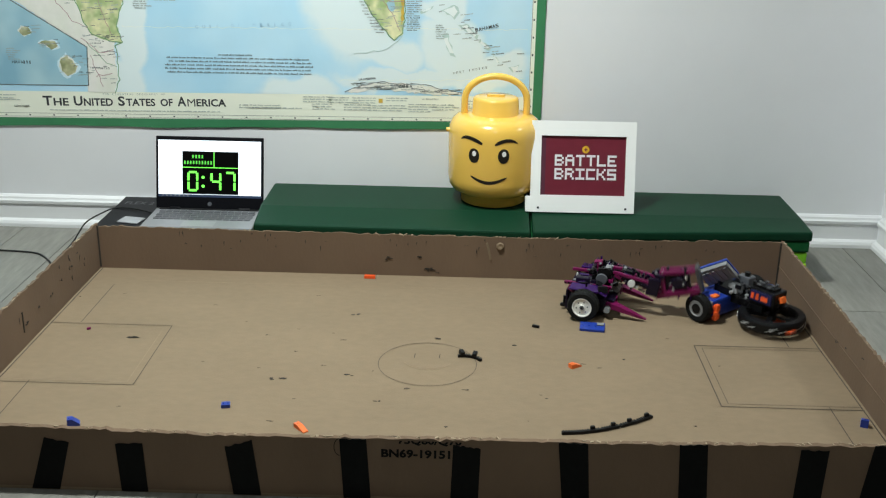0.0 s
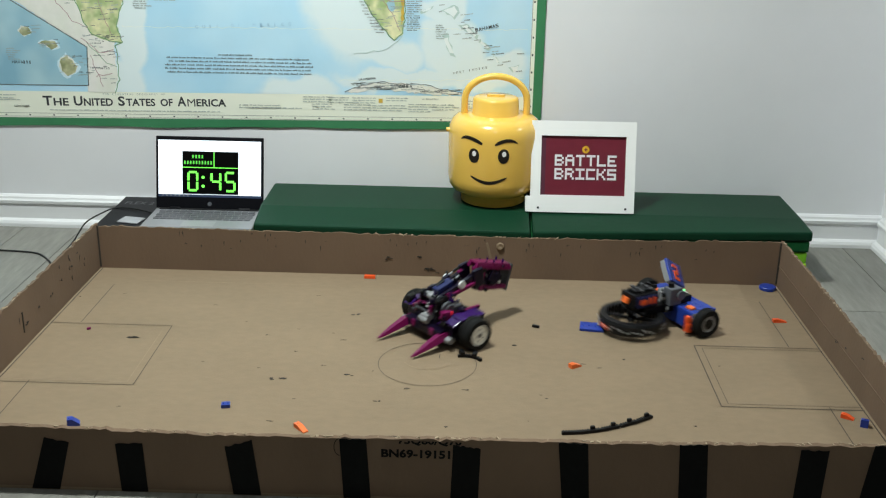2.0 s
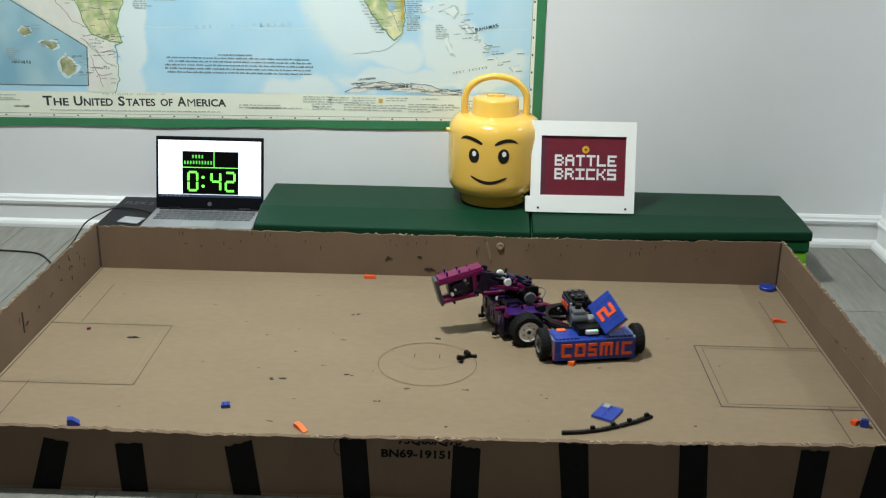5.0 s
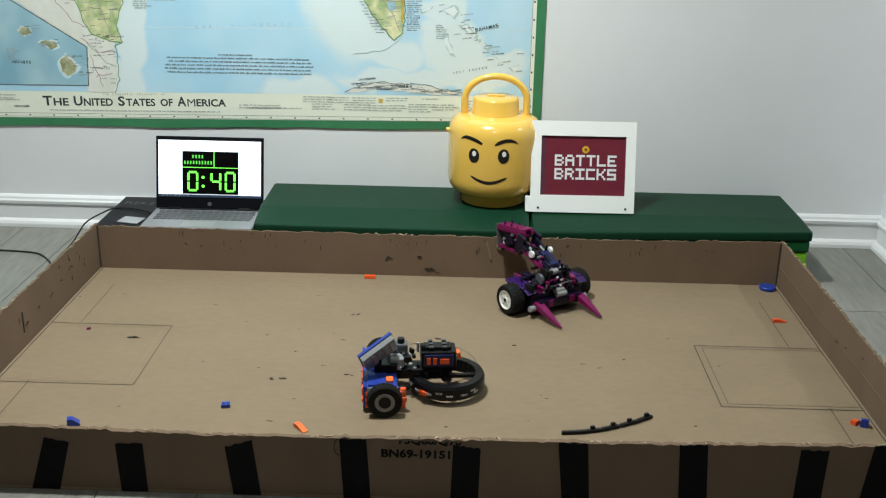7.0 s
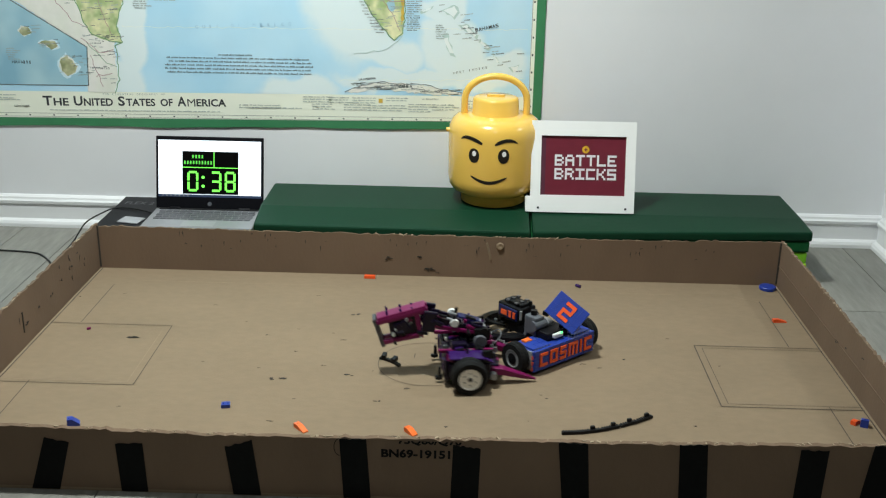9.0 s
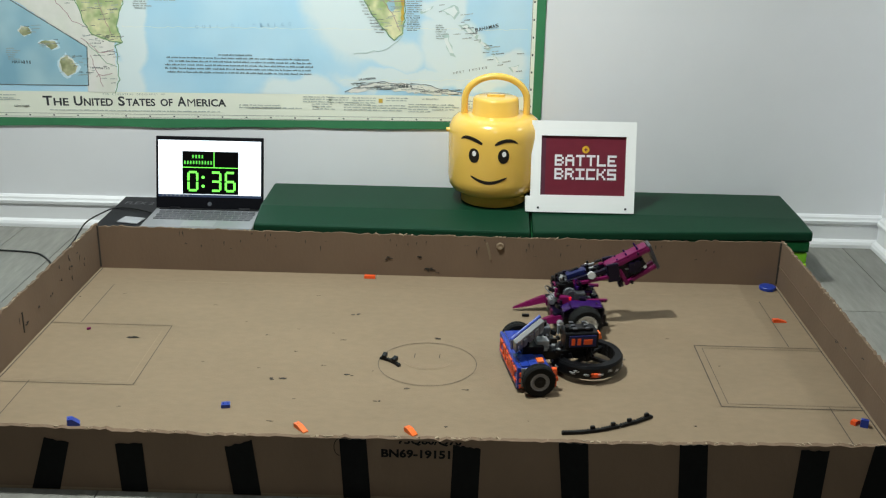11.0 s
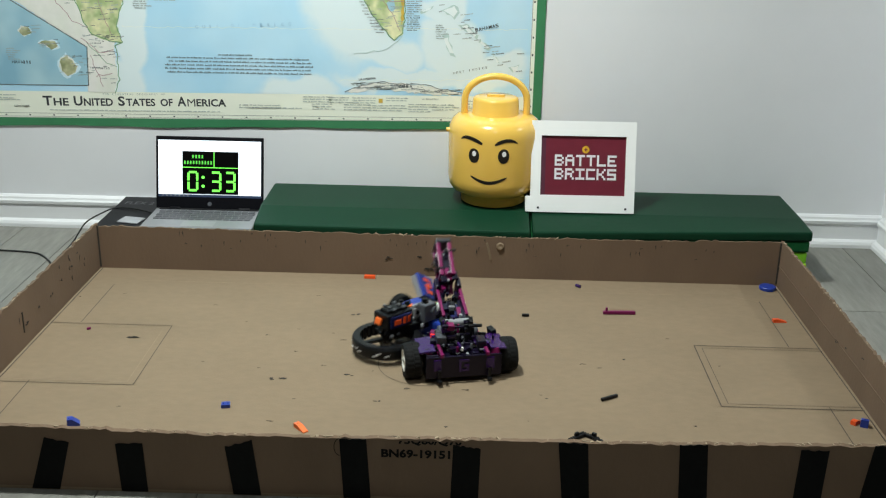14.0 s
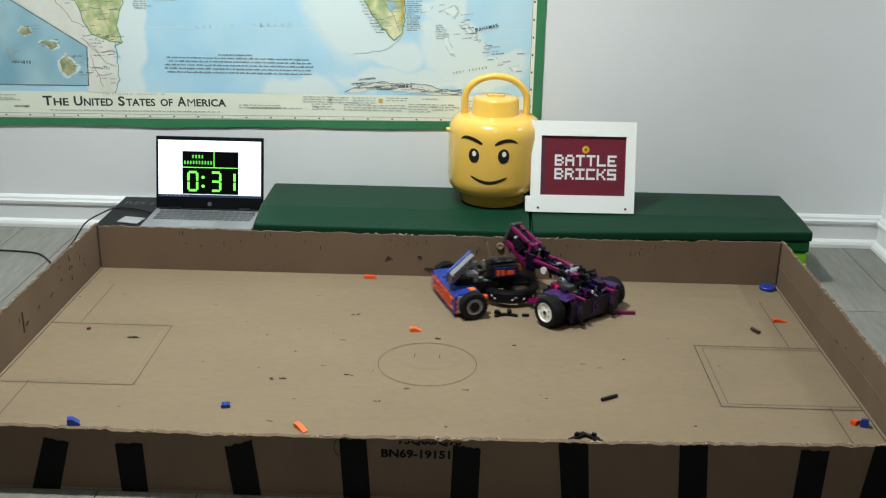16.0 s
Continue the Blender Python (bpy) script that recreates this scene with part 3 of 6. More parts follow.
for sx in (-1, 1):
    cu, cv = sx * 0.0415, 0.1595 + 0.0012 * sx
    part("printed_eye", dot(cu, cv, 0.0158, 0.0205, 0.0), M_FACE, bucket, "black oval eye print")
    part("printed_pupil", dot(cu + 0.001, cv + 0.006, 0.0058, 0.0076, 0.0009), M_WHITE, bucket, "white pupil print")
part("printed_brow", stroke([(-0.085, 0.199), (-0.077, 0.2045), (-0.068, 0.2068), (-0.058, 0.2065), (-0.048, 0.2047), (-0.038, 0.2017), (-0.028, 0.1977), (-0.018, 0.193)], [0.002, 0.006, 0.0088, 0.0098, 0.0098, 0.0096, 0.009, 0.006]), M_FACE, bucket)
part("printed_brow", stroke([(0.017, 0.1915), (0.026, 0.1968), (0.036, 0.2012), (0.048, 0.2037), (0.060, 0.2037), (0.071, 0.2006), (0.081, 0.195)], [0.004, 0.009, 0.0098, 0.0098, 0.0088, 0.006, 0.002]), M_FACE, bucket)
part("printed_smile", stroke([(-0.050 + 0.0051 * k, 0.100 - 0.0155 * math.sin(math.pi * k / 20)) for k in range(21)], [0.0015] + [0.0048 + 0.0042 * math.sin(math.pi * k / 20) for k in range(1, 20)] + [0.0015]), M_FACE, bucket)

# ---- framed sign leaning on the bucket ----
sign = empty("framed_sign", pose(0.3985, 0.652, MAT_Z + 0.003, -14.5, 0, 0.8))
tagged(sign, "white framed dark red sign leaning on a yellow bucket", "framed sign")
SW, SH = 0.288, 0.2525
bm = bmesh.new()
for w, h, x, z in ((0.027, SH, -SW / 2 + 0.0135, SH / 2), (0.027, SH, SW / 2 - 0.0135, SH / 2), (SW - 0.054, 0.041, 0, SH - 0.0205), (SW - 0.054, 0.048, 0, 0.024)):
    box(bm, (w, 0.018, h), (x, 0.009, z))
part("frame", bm, M_WHITE, sign, "thick white plastic frame")
part("poster", box(bmesh.new(), (SW - 0.05, 0.004, SH - 0.082), (0, 0.008, SH / 2 + 0.0035)), M_RED, sign, "dark red printed panel")
# painted shade strip, no printed edge
part("poster_edge", box(bmesh.new(), (0.012, 0.001, SH - 0.089), (-SW / 2 + 0.034, 0.0052, SH / 2 + 0.0035)), M_POSTER_SHADE, sign)
on_sign = lambda x, z: (lambda u, v, d: Vector((x + u, 0.0055 - d, z + v)))
BLOCKS = {"B": ("11110", "10001", "11110", "10001", "11110"), "A": ("01110", "10001", "11111", "10001", "10001"), "T": ("11111", "00100", "00100", "00100", "00100"),
          "L": ("10000", "10000", "10000", "10000", "11111"), "E": ("11111", "10000", "11110", "10000", "11111"), "R": ("11110", "10001", "11110", "10010", "10001"),
          "I": ("11111", "00100", "00100", "00100", "11111"), "C": ("11111", "10000", "10000", "10000", "11111"), "K": ("10001", "10010", "11100", "10010", "10001"),
          "S": ("11111", "10000", "11111", "00001", "11111")}
for word, z in (("BATTLE", 0.1290), ("BRICKS", 0.0915)):
    for k, ch in enumerate(word):
        bm = bmesh.new()
        for r, row in enumerate(BLOCKS[ch]):
            for c, bit in enumerate(row):
                if bit == "1":
                    box(bm, (0.0054, 0.0014, 0.0062), (-0.076 + k * 0.0292 + c * 0.0048, 0.0052, z + (4 - r) * 0.0062 + 0.003))
        part("letter", bm, M_SIGN_TEXT, sign)
part("emblem", rod(bmesh.new(), 0.010, 0.0015, (0.006, 0.0052, 0.1745), "Y", 20), M_GOLD, sign, "yellow round emblem")
bm = box(bmesh.new(), (0.009, 0.001, 0.0028), (0.006, 0.0038, 0.1745))
part("emblem_cross", box(bm, (0.0028, 0.001, 0.009), (0.006, 0.0038, 0.1745)), M_RED, sign)
for x in (-SW / 2 + 0.022, SW / 2 - 0.024):
    part("screw", rod(bmesh.new(), 0.0032, 0.002, (x, -0.0005, 0.012), "Y", 12), M_MAPINK, sign, "dark screw head")
part("corner_clip", box(bmesh.new(), (0.014, 0.016, 0.044), (-SW / 2 - 0.0065, 0.01, 0.022), None, 0.002), M_WHITE, sign, "worn white corner bracket")

# ---- black carton, laptop, card, cables ----
carton = empty("black_carton", pose(-0.73, 0.72, FLOOR_Z))
tagged(carton, "flat black carton box with grey lettering", "carton")
part("carton_body", box(bmesh.new(), (0.45, 0.325, 0.106), (0, 0, 0.053), None, 0.003), M_BLACKBOX, carton)
part("carton_lid_seam", box(bmesh.new(), (0.452, 0.327, 0.0015), (0, 0, 0.085)), M_GREYPRINT, carton)
part("carton_print", lettering("FLEX 2", 0.026, 0.085, lambda u, v, d: Vector((-0.205 + u, 0.085 + v, 0.1062 + d)), 0.0004), M_GREYPRINT, carton, "grey lettering")
CT = FLOOR_Z + 0.106
card = part("paper_card", box(bmesh.new(), (0.062, 0.05, 0.003), (0, 0, 0.0015), None, 0.001), material("card_white", (0.34, 0.34, 0.36), 0.5, vary=0.2), at=pose(-0.868, 0.655, CT, 0, 0, -12))
tagged(card, "small pale printed card on a black carton", "card")

laptop = empty("laptop", pose(-0.660, 0.722, CT))
tagged(laptop, "open silver laptop showing a green countdown timer", "laptop")
part("base", box(bmesh.new(), (0.308, 0.168, 0.016), (0, -0.082, 0.010), None, 0.004), M_LAP, laptop, "silver keyboard base")
part("palm_edge", box(bmesh.new(), (0.285, 0.004, 0.002), (0, -0.008, 0.0185)), M_LAPBLACK, laptop)
for r in range(5):
    n = 14
    for c in range(n):
        part("key", box(bmesh.new(), (0.0172, 0.0135, 0.002), (-0.1275 + c * 0.0196 + (0.003 * (r % 2)), -0.026 - r * 0.0165, 0.0188)), M_KEY, laptop)
part("touchpad", box(bmesh.new(), (0.09, 0.045, 0.001), (0, -0.135, 0.0182)), M_LGREY, laptop)
lid = part("screen_lid", box(bmesh.new(), (0.310, 0.007, 0.206), (0, 0, 0.103), None, 0.003), M_LAPBLACK, laptop, "black screen bezel", at=pose(0, 0.004, 0.018, -13.5, 0, 0))
for x in (-0.1, 0.1):
    part("hinge", rod(bmesh.new(), 0.006, 0.03, (x, 0.002, 0.017), "X", 12), M_LAPBLACK, laptop)
part("display", box(bmesh.new(), (0.295, 0.001, 0.162), (0, -0.0036, 0.114)), M_SCREEN, lid, "white glowing display")
part("task_bar", box(bmesh.new(), (0.295, 0.001, 0.007), (0, -0.0042, 0.0365)), material("task_bar_dark", (0.03, 0.045, 0.09), 0.3, emit=0.3), lid)
part("badge", rod(bmesh.new(), 0.006, 0.001, (0.0, -0.0036, 0.014), "Y", 16), M_GREY, lid)
SX0, SX1, SZ0, SZ1 = -0.078, 0.083, 0.042, 0.164
part("timer_panel", box(bmesh.new(), (SX1 - SX0, 0.001, SZ1 - SZ0), ((SX0 + SX1) / 2, -0.0046, (SZ0 + SZ1) / 2)), M_SCREENDARK, lid, "black timer window")
part("timer_rule", box(bmesh.new(), (SX1 - SX0, 0.0008, 0.002), ((SX0 + SX1) / 2, -0.0054, 0.118)), M_LED, lid)
part("timer_rule", box(bmesh.new(), (0.002, 0.0008, 0.045), (0.013, -0.0054, 0.141)), M_LED, lid)
rng = random.Random(5)
for z, x0, x1, n in ((0.149, -0.052, -0.016, 4), (0.132, -0.075, 0.009, 10)):
    for k in range(n):
        w = (x1 - x0) / n
        part("heading_bar", box(bmesh.new(), (w * 0.5, 0.0008, 0.0095), (x0 + (k + 0.5) * w, -0.0054, z)), M_LEDDIM, lid, "unreadable green heading")
for k in range(7):
    part("task_icon", box(bmesh.new(), (0.004, 0.0006, 0.004), (-0.135 + k * 0.012, -0.0049, 0.0365)), M_LGREY, lid)

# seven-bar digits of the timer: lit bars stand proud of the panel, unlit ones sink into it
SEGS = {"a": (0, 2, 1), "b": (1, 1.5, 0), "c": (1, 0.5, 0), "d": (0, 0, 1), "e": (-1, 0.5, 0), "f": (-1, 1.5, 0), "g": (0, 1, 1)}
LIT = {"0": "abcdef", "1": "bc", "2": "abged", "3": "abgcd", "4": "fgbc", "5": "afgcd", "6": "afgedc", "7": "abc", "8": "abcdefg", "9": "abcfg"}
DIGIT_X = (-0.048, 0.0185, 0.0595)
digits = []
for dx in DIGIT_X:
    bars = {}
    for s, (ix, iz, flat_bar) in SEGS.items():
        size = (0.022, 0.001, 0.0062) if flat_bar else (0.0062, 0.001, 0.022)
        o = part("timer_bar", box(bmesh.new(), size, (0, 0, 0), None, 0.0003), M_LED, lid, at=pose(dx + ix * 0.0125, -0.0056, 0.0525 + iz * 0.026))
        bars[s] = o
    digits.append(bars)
for z in (0.065, 0.09):
    part("timer_colon", rod(bmesh.new(), 0.0045, 0.001, (-0.0185, -0.0054, z), "Y", 12), M_LED, lid)

cable = cord("power_cable", [(-0.80, 0.70, CT + 0.003), (-0.86, 0.745, CT + 0.004), (-0.948, 0.766, 0.104), (-0.991, 0.757, 0.085), (-1.036, 0.755, 0.060), (-1.057, 0.749, 0.030), (-1.073, 0.729, -0.002), (-1.073, 0.609, -0.002)], 0.0022, M_CABLE)
tagged(cable, "thin black power cable hanging down to the floor", "cable")
cable = cord("floor_cable", [(-1.659, 0.694, -0.003), (-1.259, 0.664, -0.003), (-1.192, 0.659, -0.003), (-1.142, 0.649, -0.003), (-1.111, 0.619, -0.003), (-1.062, 0.554, -0.003), (-1.042, 0.454, -0.003)], 0.0026, M_CABLE)
tagged(cable, "thin black cable lying on the plank floor", "cable")

# ---- wall map ----
MY = WALL_Y - 0.0015
wall_map = empty("wall_map", pose(0, MY, 0))
tagged(wall_map, "large paper wall map with blue sea and green border", "wall map")
ML, MTOP = -2.15, 1.62


def layer(depth):
    """Height of a printed layer over the paper's back."""
    return 0.003 + depth * 0.2


def sheet(u0, u1, low, v1, depth, step=0.03):
    """A paper sheet whose lower edge follows low(u)."""
    bm = bmesh.new()
    nu, nv = max(1, int((u1 - u0) / step)), max(1, int((v1 - low(u0)) / step))
    g = []
    for i in range(nu + 1):
        u = u0 + (u1 - u0) * i / nu
        lo = low(u)
        g.append([bm.verts.new((u, -layer(depth), lo + (v1 - lo) * j / nv)) for j in range(nv + 1)])
    for i in range(nu):
        for j in range(nv):
            bm.faces.new((g[i][j], g[i + 1][j], g[i + 1][j + 1], g[i][j + 1]))
    return bm


def thick(bm, d=0.00008):
    made = bmesh.ops.extrude_face_region(bm, geom=bm.faces[:])
    for v in [q for q in made["geom"] if isinstance(q, bmesh.types.BMVert)]:
        v.co.y += d
    return bm


def slant(v, k):
    return lambda u: v + k * (u + 1.32)


def curled(u):
    """The uneven lower edge of the paper."""
    return 0.3055 + 0.0152 * (u + 1.32) + 0.0045 * noise.noise(Vector((u * 3.1, 3, 0))) + 0.0025 * noise.noise(Vector((u * 9, 7, 0)))


part("border", thick(sheet(ML, 0.289, curled, MTOP, 0.0, 0.02), 0.002), M_MAPGREEN, wall_map, "green printed border with a curled lower edge")
part("paper", thick(sheet(ML, 0.263, slant(0.3315, 0.0132), MTOP, 0.0008, 0.04)), M_PAPER, wall_map, "cream paper legend strip")
part("sea", thick(sheet(ML, 0.250, slant(0.411, 0.0112), MTOP, 0.0016, 0.04)), M_SEA, wall_map, "pale blue printed sea")
for h, mat in ((0.3445, M_MAPINK2), (0.3345, M_MAPINK2)):
    part("neat_line", slab(bmesh.new(), [(ML, slant(h, 0.0112)(ML)), (0.258, slant(h, 0.0112)(0.258)), (0.258, slant(h + 0.001, 0.0112)(0.258)), (ML, slant(h + 0.001, 0.0112)(ML))], 0.00008, lambda u, v, d: Vector((u, -layer(0.0014) - d, v))), mat, wall_map)
part("neat_line", box(bmesh.new(), (0.0012, 0.0001, 0.9), (0.2515, -layer(0.002), 0.80)), M_MAPINK2, wall_map)


def land(name, pts, mat, depth, ragged=0.003, seed=1, label=""):
    """A printed area with a wandering outline."""
    r2 = random.Random(seed)
    out = []
    n = len(pts)
    for k in range(n):
        a, b = Vector(pts[k]), Vector(pts[(k + 1) % n])
        m = max(1, int((b - a).length / 0.009)) if ragged else 1
        for j in range(m):
            q = a.lerp(b, j / m)
            out.append((q.x + r2.uniform(-ragged, ragged), q.y + r2.uniform(-ragged, ragged)))
    n = len(out)
    verts, _, faces, _, _, _ = geometry.delaunay_2d_cdt([Vector(q) for q in out], [(k, (k + 1) % n) for k in range(n)], [], 1, 1e-6)
    bm = bmesh.new()
    made = [bm.verts.new((q.x, -layer(depth) - 0.00004, q.y)) for q in verts]
    for f in faces:
        bm.faces.new([made[k] for k in f])
    return part(name, thick(bm, 0.00003), mat, wall_map, label)


land("mainland", [(-1.30, 0.9), (-0.900, 0.9), (-0.935, 0.634), (-0.958, 0.552), (-0.955, 0.453), (-0.966, 0.414), (-1.045, 0.414), (-1.05, 0.55), (-1.26, 0.69)], M_LANDPALE, 0.0050, 0.002, 6, "pale pink printed land")
land("mainland", [(-1.09, 0.9), (-0.882, 0.9), (-0.892, 0.76), (-0.928, 0.66), (-0.944, 0.609), (-0.934, 0.559), (-0.968, 0.564), (-1.02, 0.58), (-1.038, 0.615), (-1.06, 0.69)], M_LANDGREEN, 0.0054, 0.002, 7, "mottled green printed land")
land("mainland", [(-0.27, 0.9), (-0.112, 0.9), (-0.113, 0.643), (-0.119, 0.602), (-0.144, 0.584), (-0.157, 0.60), (-0.186, 0.63), (-0.213, 0.665), (-0.235, 0.71)], M_LANDGREEN, 0.0054, 0.002, 8, "green printed peninsula")
land("coast_strip", [(-0.126, 0.9), (-0.113, 0.9), (-0.113, 0.65), (-0.122, 0.63)], M_LANDGOLD, 0.0058, 0.002, 9)
land("lake", [(-0.165, 0.69), (-0.145, 0.70), (-0.138, 0.672), (-0.155, 0.664)], M_INSET, 0.0058, 0.002, 10)
land("island", [(-0.288, 0.429), (-0.262, 0.441), (-0.225, 0.455), (-0.185, 0.463), (-0.12, 0.459), (-0.05, 0.455), (0.0, 0.446), (0.07, 0.434), (0.03, 0.427), (-0.06, 0.430), (-0.14, 0.437), (-0.2, 0.447), (-0.24, 0.432)], M_LANDPALE, 0.0054, 0.003, 11, "pale printed island")
for k, pts in enumerate(([(-0.005, 0.600), (0.010, 0.607), (0.026, 0.560), (0.034, 0.541), (0.020, 0.545), (0.008, 0.57)], [(0.042, 0.63), (0.062, 0.637), (0.10, 0.60), (0.094, 0.592)], [(-0.01, 0.672), (0.03, 0.690), (0.045, 0.668), (0.03, 0.648), (0.018, 0.655)],
                         [(0.103, 0.595), (0.135, 0.565), (0.131, 0.56), (0.10, 0.585)], [(0.14, 0.555), (0.165, 0.525), (0.158, 0.523)], [(0.19, 0.515), (0.22, 0.522), (0.215, 0.505), (0.205, 0.495)], [(-0.07, 0.668), (-0.03, 0.683), (-0.035, 0.675), (-0.065, 0.662)])):
    land("island", pts, M_BANK, 0.0050, 0.003, 112 + k)
    c = sum((Vector(q) for q in pts), Vector((0, 0))) / len(pts)
    land("island", [tuple(c + (Vector(q) - c) * 0.72) for q in pts], M_SHELF, 0.0054, 0.002, 12 + k)
land("inset", [(-1.9, 0.9), (-1.40, 0.775), (-1.244, 0.675), (-1.036, 0.546), (-1.042, 0.431), (-1.9, 0.424)], M_MAPINK2, 0.0050, 0.0, 20)
land("inset", [(-1.9, 0.895), (-1.40, 0.772), (-1.245, 0.672), (-1.0385, 0.5445), (-1.0445, 0.4335), (-1.9, 0.4265)], M_INSET, 0.0054, 0.0, 21, "blue inset with islands")
for k, pts in enumerate(([(-1.124, 0.499), (-1.116, 0.512), (-1.1, 0.521), (-1.085, 0.507), (-1.067, 0.487), (-1.08, 0.470), (-1.105, 0.457), (-1.122, 0.475)], [(-1.178, 0.556), (-1.155, 0.562), (-1.129, 0.560), (-1.122, 0.545), (-1.14, 0.535), (-1.153, 0.545)], [(-1.234, 0.590), (-1.222, 0.600), (-1.204, 0.599), (-1.195, 0.584), (-1.22, 0.573)], [(-1.33, 0.61), (-1.305, 0.625), (-1.297, 0.61), (-1.31, 0.60)])):
    c = sum((Vector(q) for q in pts), Vector((0, 0))) / len(pts)
    land("island", [tuple(c + (Vector(q) - c) * 1.16) for q in pts], M_SHOAL, 0.0058, 0.003, 25 + k)
    land("island", pts, M_LANDPALE, 0.0062, 0.003, 30 + k)
    land("island", [tuple(c + (Vector(q) - c) * 0.9) for q in pts], M_OLIVE, 0.0066, 0.003, 40 + k)


def on_map(x, z, tilt=0.0, depth=0.0068):
    c, s = math.cos(radians(tilt)), math.sin(radians(tilt))
    return lambda u, v, d: Vector((x + u * c - v * s, -layer(depth) - 0.0001 - d, z + u * s + v * c))


# title in small capitals
TITLE = (("T", 0.036), ("HE", 0.056), (" ", 0.014), ("U", 0.034), ("NITED", 0.104), (" ", 0.014), ("S", 0.027), ("TATES", 0.104), (" ", 0.014), ("OF", 0.046), (" ", 0.012), ("A", 0.034), ("M", 0.031), ("ERICA", 0.105))
grow = 0.549 / sum(w for _, w in TITLE)
x, z = -1.1845, 0.3695
for word, w in TITLE:
    if word != " ":
        big = word in ("T", "U", "S", "A")
        part("title", lettering(word, 0.0290 if big else 0.0225, w * grow - 0.0035, on_map(x, z, 0.9, 0.0014), 0.00008, None, 0.0 if word == "M" else 0.026), M_MAPINK, wall_map, "black map title")
    x += w * grow
    z += w * grow * 0.0165


def spaced(text, h, x0, x1, z0, tilt, mat, bold=0.0):
    """Widely spaced letters along a slanting line."""
    n = len(text)
    for k, ch in enumerate(text):
        if ch != " ":
            u = x0 + (x1 - x0) * k / n
            part("place_name", lettering(ch, h, h * (0.35 if ch in "fltiI'" else 0.85), on_map(u, z0 + (u - x0) * math.tan(radians(tilt)), tilt, 0.0068), 0.00006, None, bold), mat, wall_map)


spaced("Gulf of Mexico", 0.0095, -0.716, -0.425, 0.605, 3, M_MAPBLUE)
spaced("WEST INDIES", 0.006, 0.029, 0.132, 0.490, 11, M_MAPINK2)
spaced("CUBA", 0.008, -0.128, -0.086, 0.446, 3, M_MAPINK, 0.01)
spaced("BAHAMAS", 0.010, 0.091, 0.158, 0.613, 13, M_MAPINK, 0.01)
spaced("HAWAI'I", 0.009, -1.263, -1.203, 0.493, 0, M_MAPINK)
spaced("COAHUILA", 0.008, -1.225, -1.14, 0.680, 0, M_MAPINK2)
spaced("TAMAULIPAS", 0.0055, -1.035, -0.975, 0.482, 0, M_MAPINK2)
spaced("THE ESSENTIAL GEOGRAPHY OF", 0.0050, -1.004, -0.815, 0.4055, 1, M_FINE)
for text, h, w, px, pz, tilt, mat in (("LA HABANA", 0.006, 0.05, -0.245, 0.466, 5, M_MAPINK), ("NEW YORK", 0.0055, 0.046, -1.272, 0.364, 1, M_MAPINK)):
    part("place_name", lettering(text, h, w, on_map(px, pz, tilt, 0.0068), 0.00006, None, 0.02), mat, wall_map)
# unreadable small print
rng = random.Random(8)
PRINT = {"dark": bmesh.new(), "fine": bmesh.new()}


def dash(kind, u, v, w, h, tilt=0.0):
    slope, c = math.sin(tilt), math.cos(tilt)
    corner = lambda a, b: Vector((u + a * c - b * slope, -layer(0.0072), v + a * slope + b * c))
    bm = PRINT[kind]
    bm.faces.new([bm.verts.new(corner(a, b)) for a, b in ((0, 0), (w, 0), (w, h), (0, h))])


def print_bars(kind, x0, x1, z, h, slope=0.011):
    """A line of words, each a few letters wide."""
    x = x0
    while x < x1:
        for _ in range(rng.randint(2, 7)):
            w = rng.uniform(0.0018, 0.0034)
            dash(kind, x, z + (x - x0) * slope, w, h * rng.choice((0.7, 0.7, 1.0)))
            x += w + 0.0008
        x += rng.uniform(0.002, 0.004)


for k, (xa, xb) in enumerate(((-0.655, -0.555), (-0.806, -0.387), (-0.800, -0.392), (-0.812, -0.384), (-0.812, -0.384), (-0.806, -0.390))):
    print_bars("dark", xa, xb, 0.5295 - k * 0.0105, 0.0042, 0.004)
for x0, x1, z0, n, gapz in ((-1.33, -1.275, 0.398, 2, 0.009), (-1.325, -1.255, 0.384, 1, 0.009), (-1.165, -0.655, 0.3560, 1, 0.01), (-0.60, -0.49, 0.3835, 2, 0.007), (-0.57, -0.42, 0.376, 1, 0.007),
                            (-0.41, -0.34, 0.4125, 3, 0.0072), (-0.335, -0.275, 0.4125, 3, 0.0072), (-0.265, -0.20, 0.4125, 3, 0.0072), (-0.165, -0.11, 0.414, 2, 0.0072), (-0.06, -0.02, 0.414, 1, 0.0072),
                            (-0.385, -0.325, 0.3915, 3, 0.0072), (-0.29, -0.225, 0.3915, 3, 0.0072), (-0.22, -0.12, 0.391, 3, 0.0072), (-0.10, -0.04, 0.397, 4, 0.0072), (-0.03, 0.03, 0.397, 3, 0.0072), (0.06, 0.2, 0.41, 4, 0.0085)):
    for k in range(n):
        print_bars("fine", x0, x1, z0 - k * gapz, 0.0032)
# notes off the coasts, centred in short lines
for cx, z0, n, wide in ((-0.872, 0.690, 6, 0.022), (-0.80, 0.72, 7, 0.03), (0.0 - 0.012, 0.628, 7, 0.012), (-1.265, 0.535, 6, 0.012)):
    for k in range(n):
        half = wide * rng.uniform(0.6, 1.0)
        print_bars("fine", cx - half, cx + half, z0 - k * 0.0062, 0.0034, 0.0)
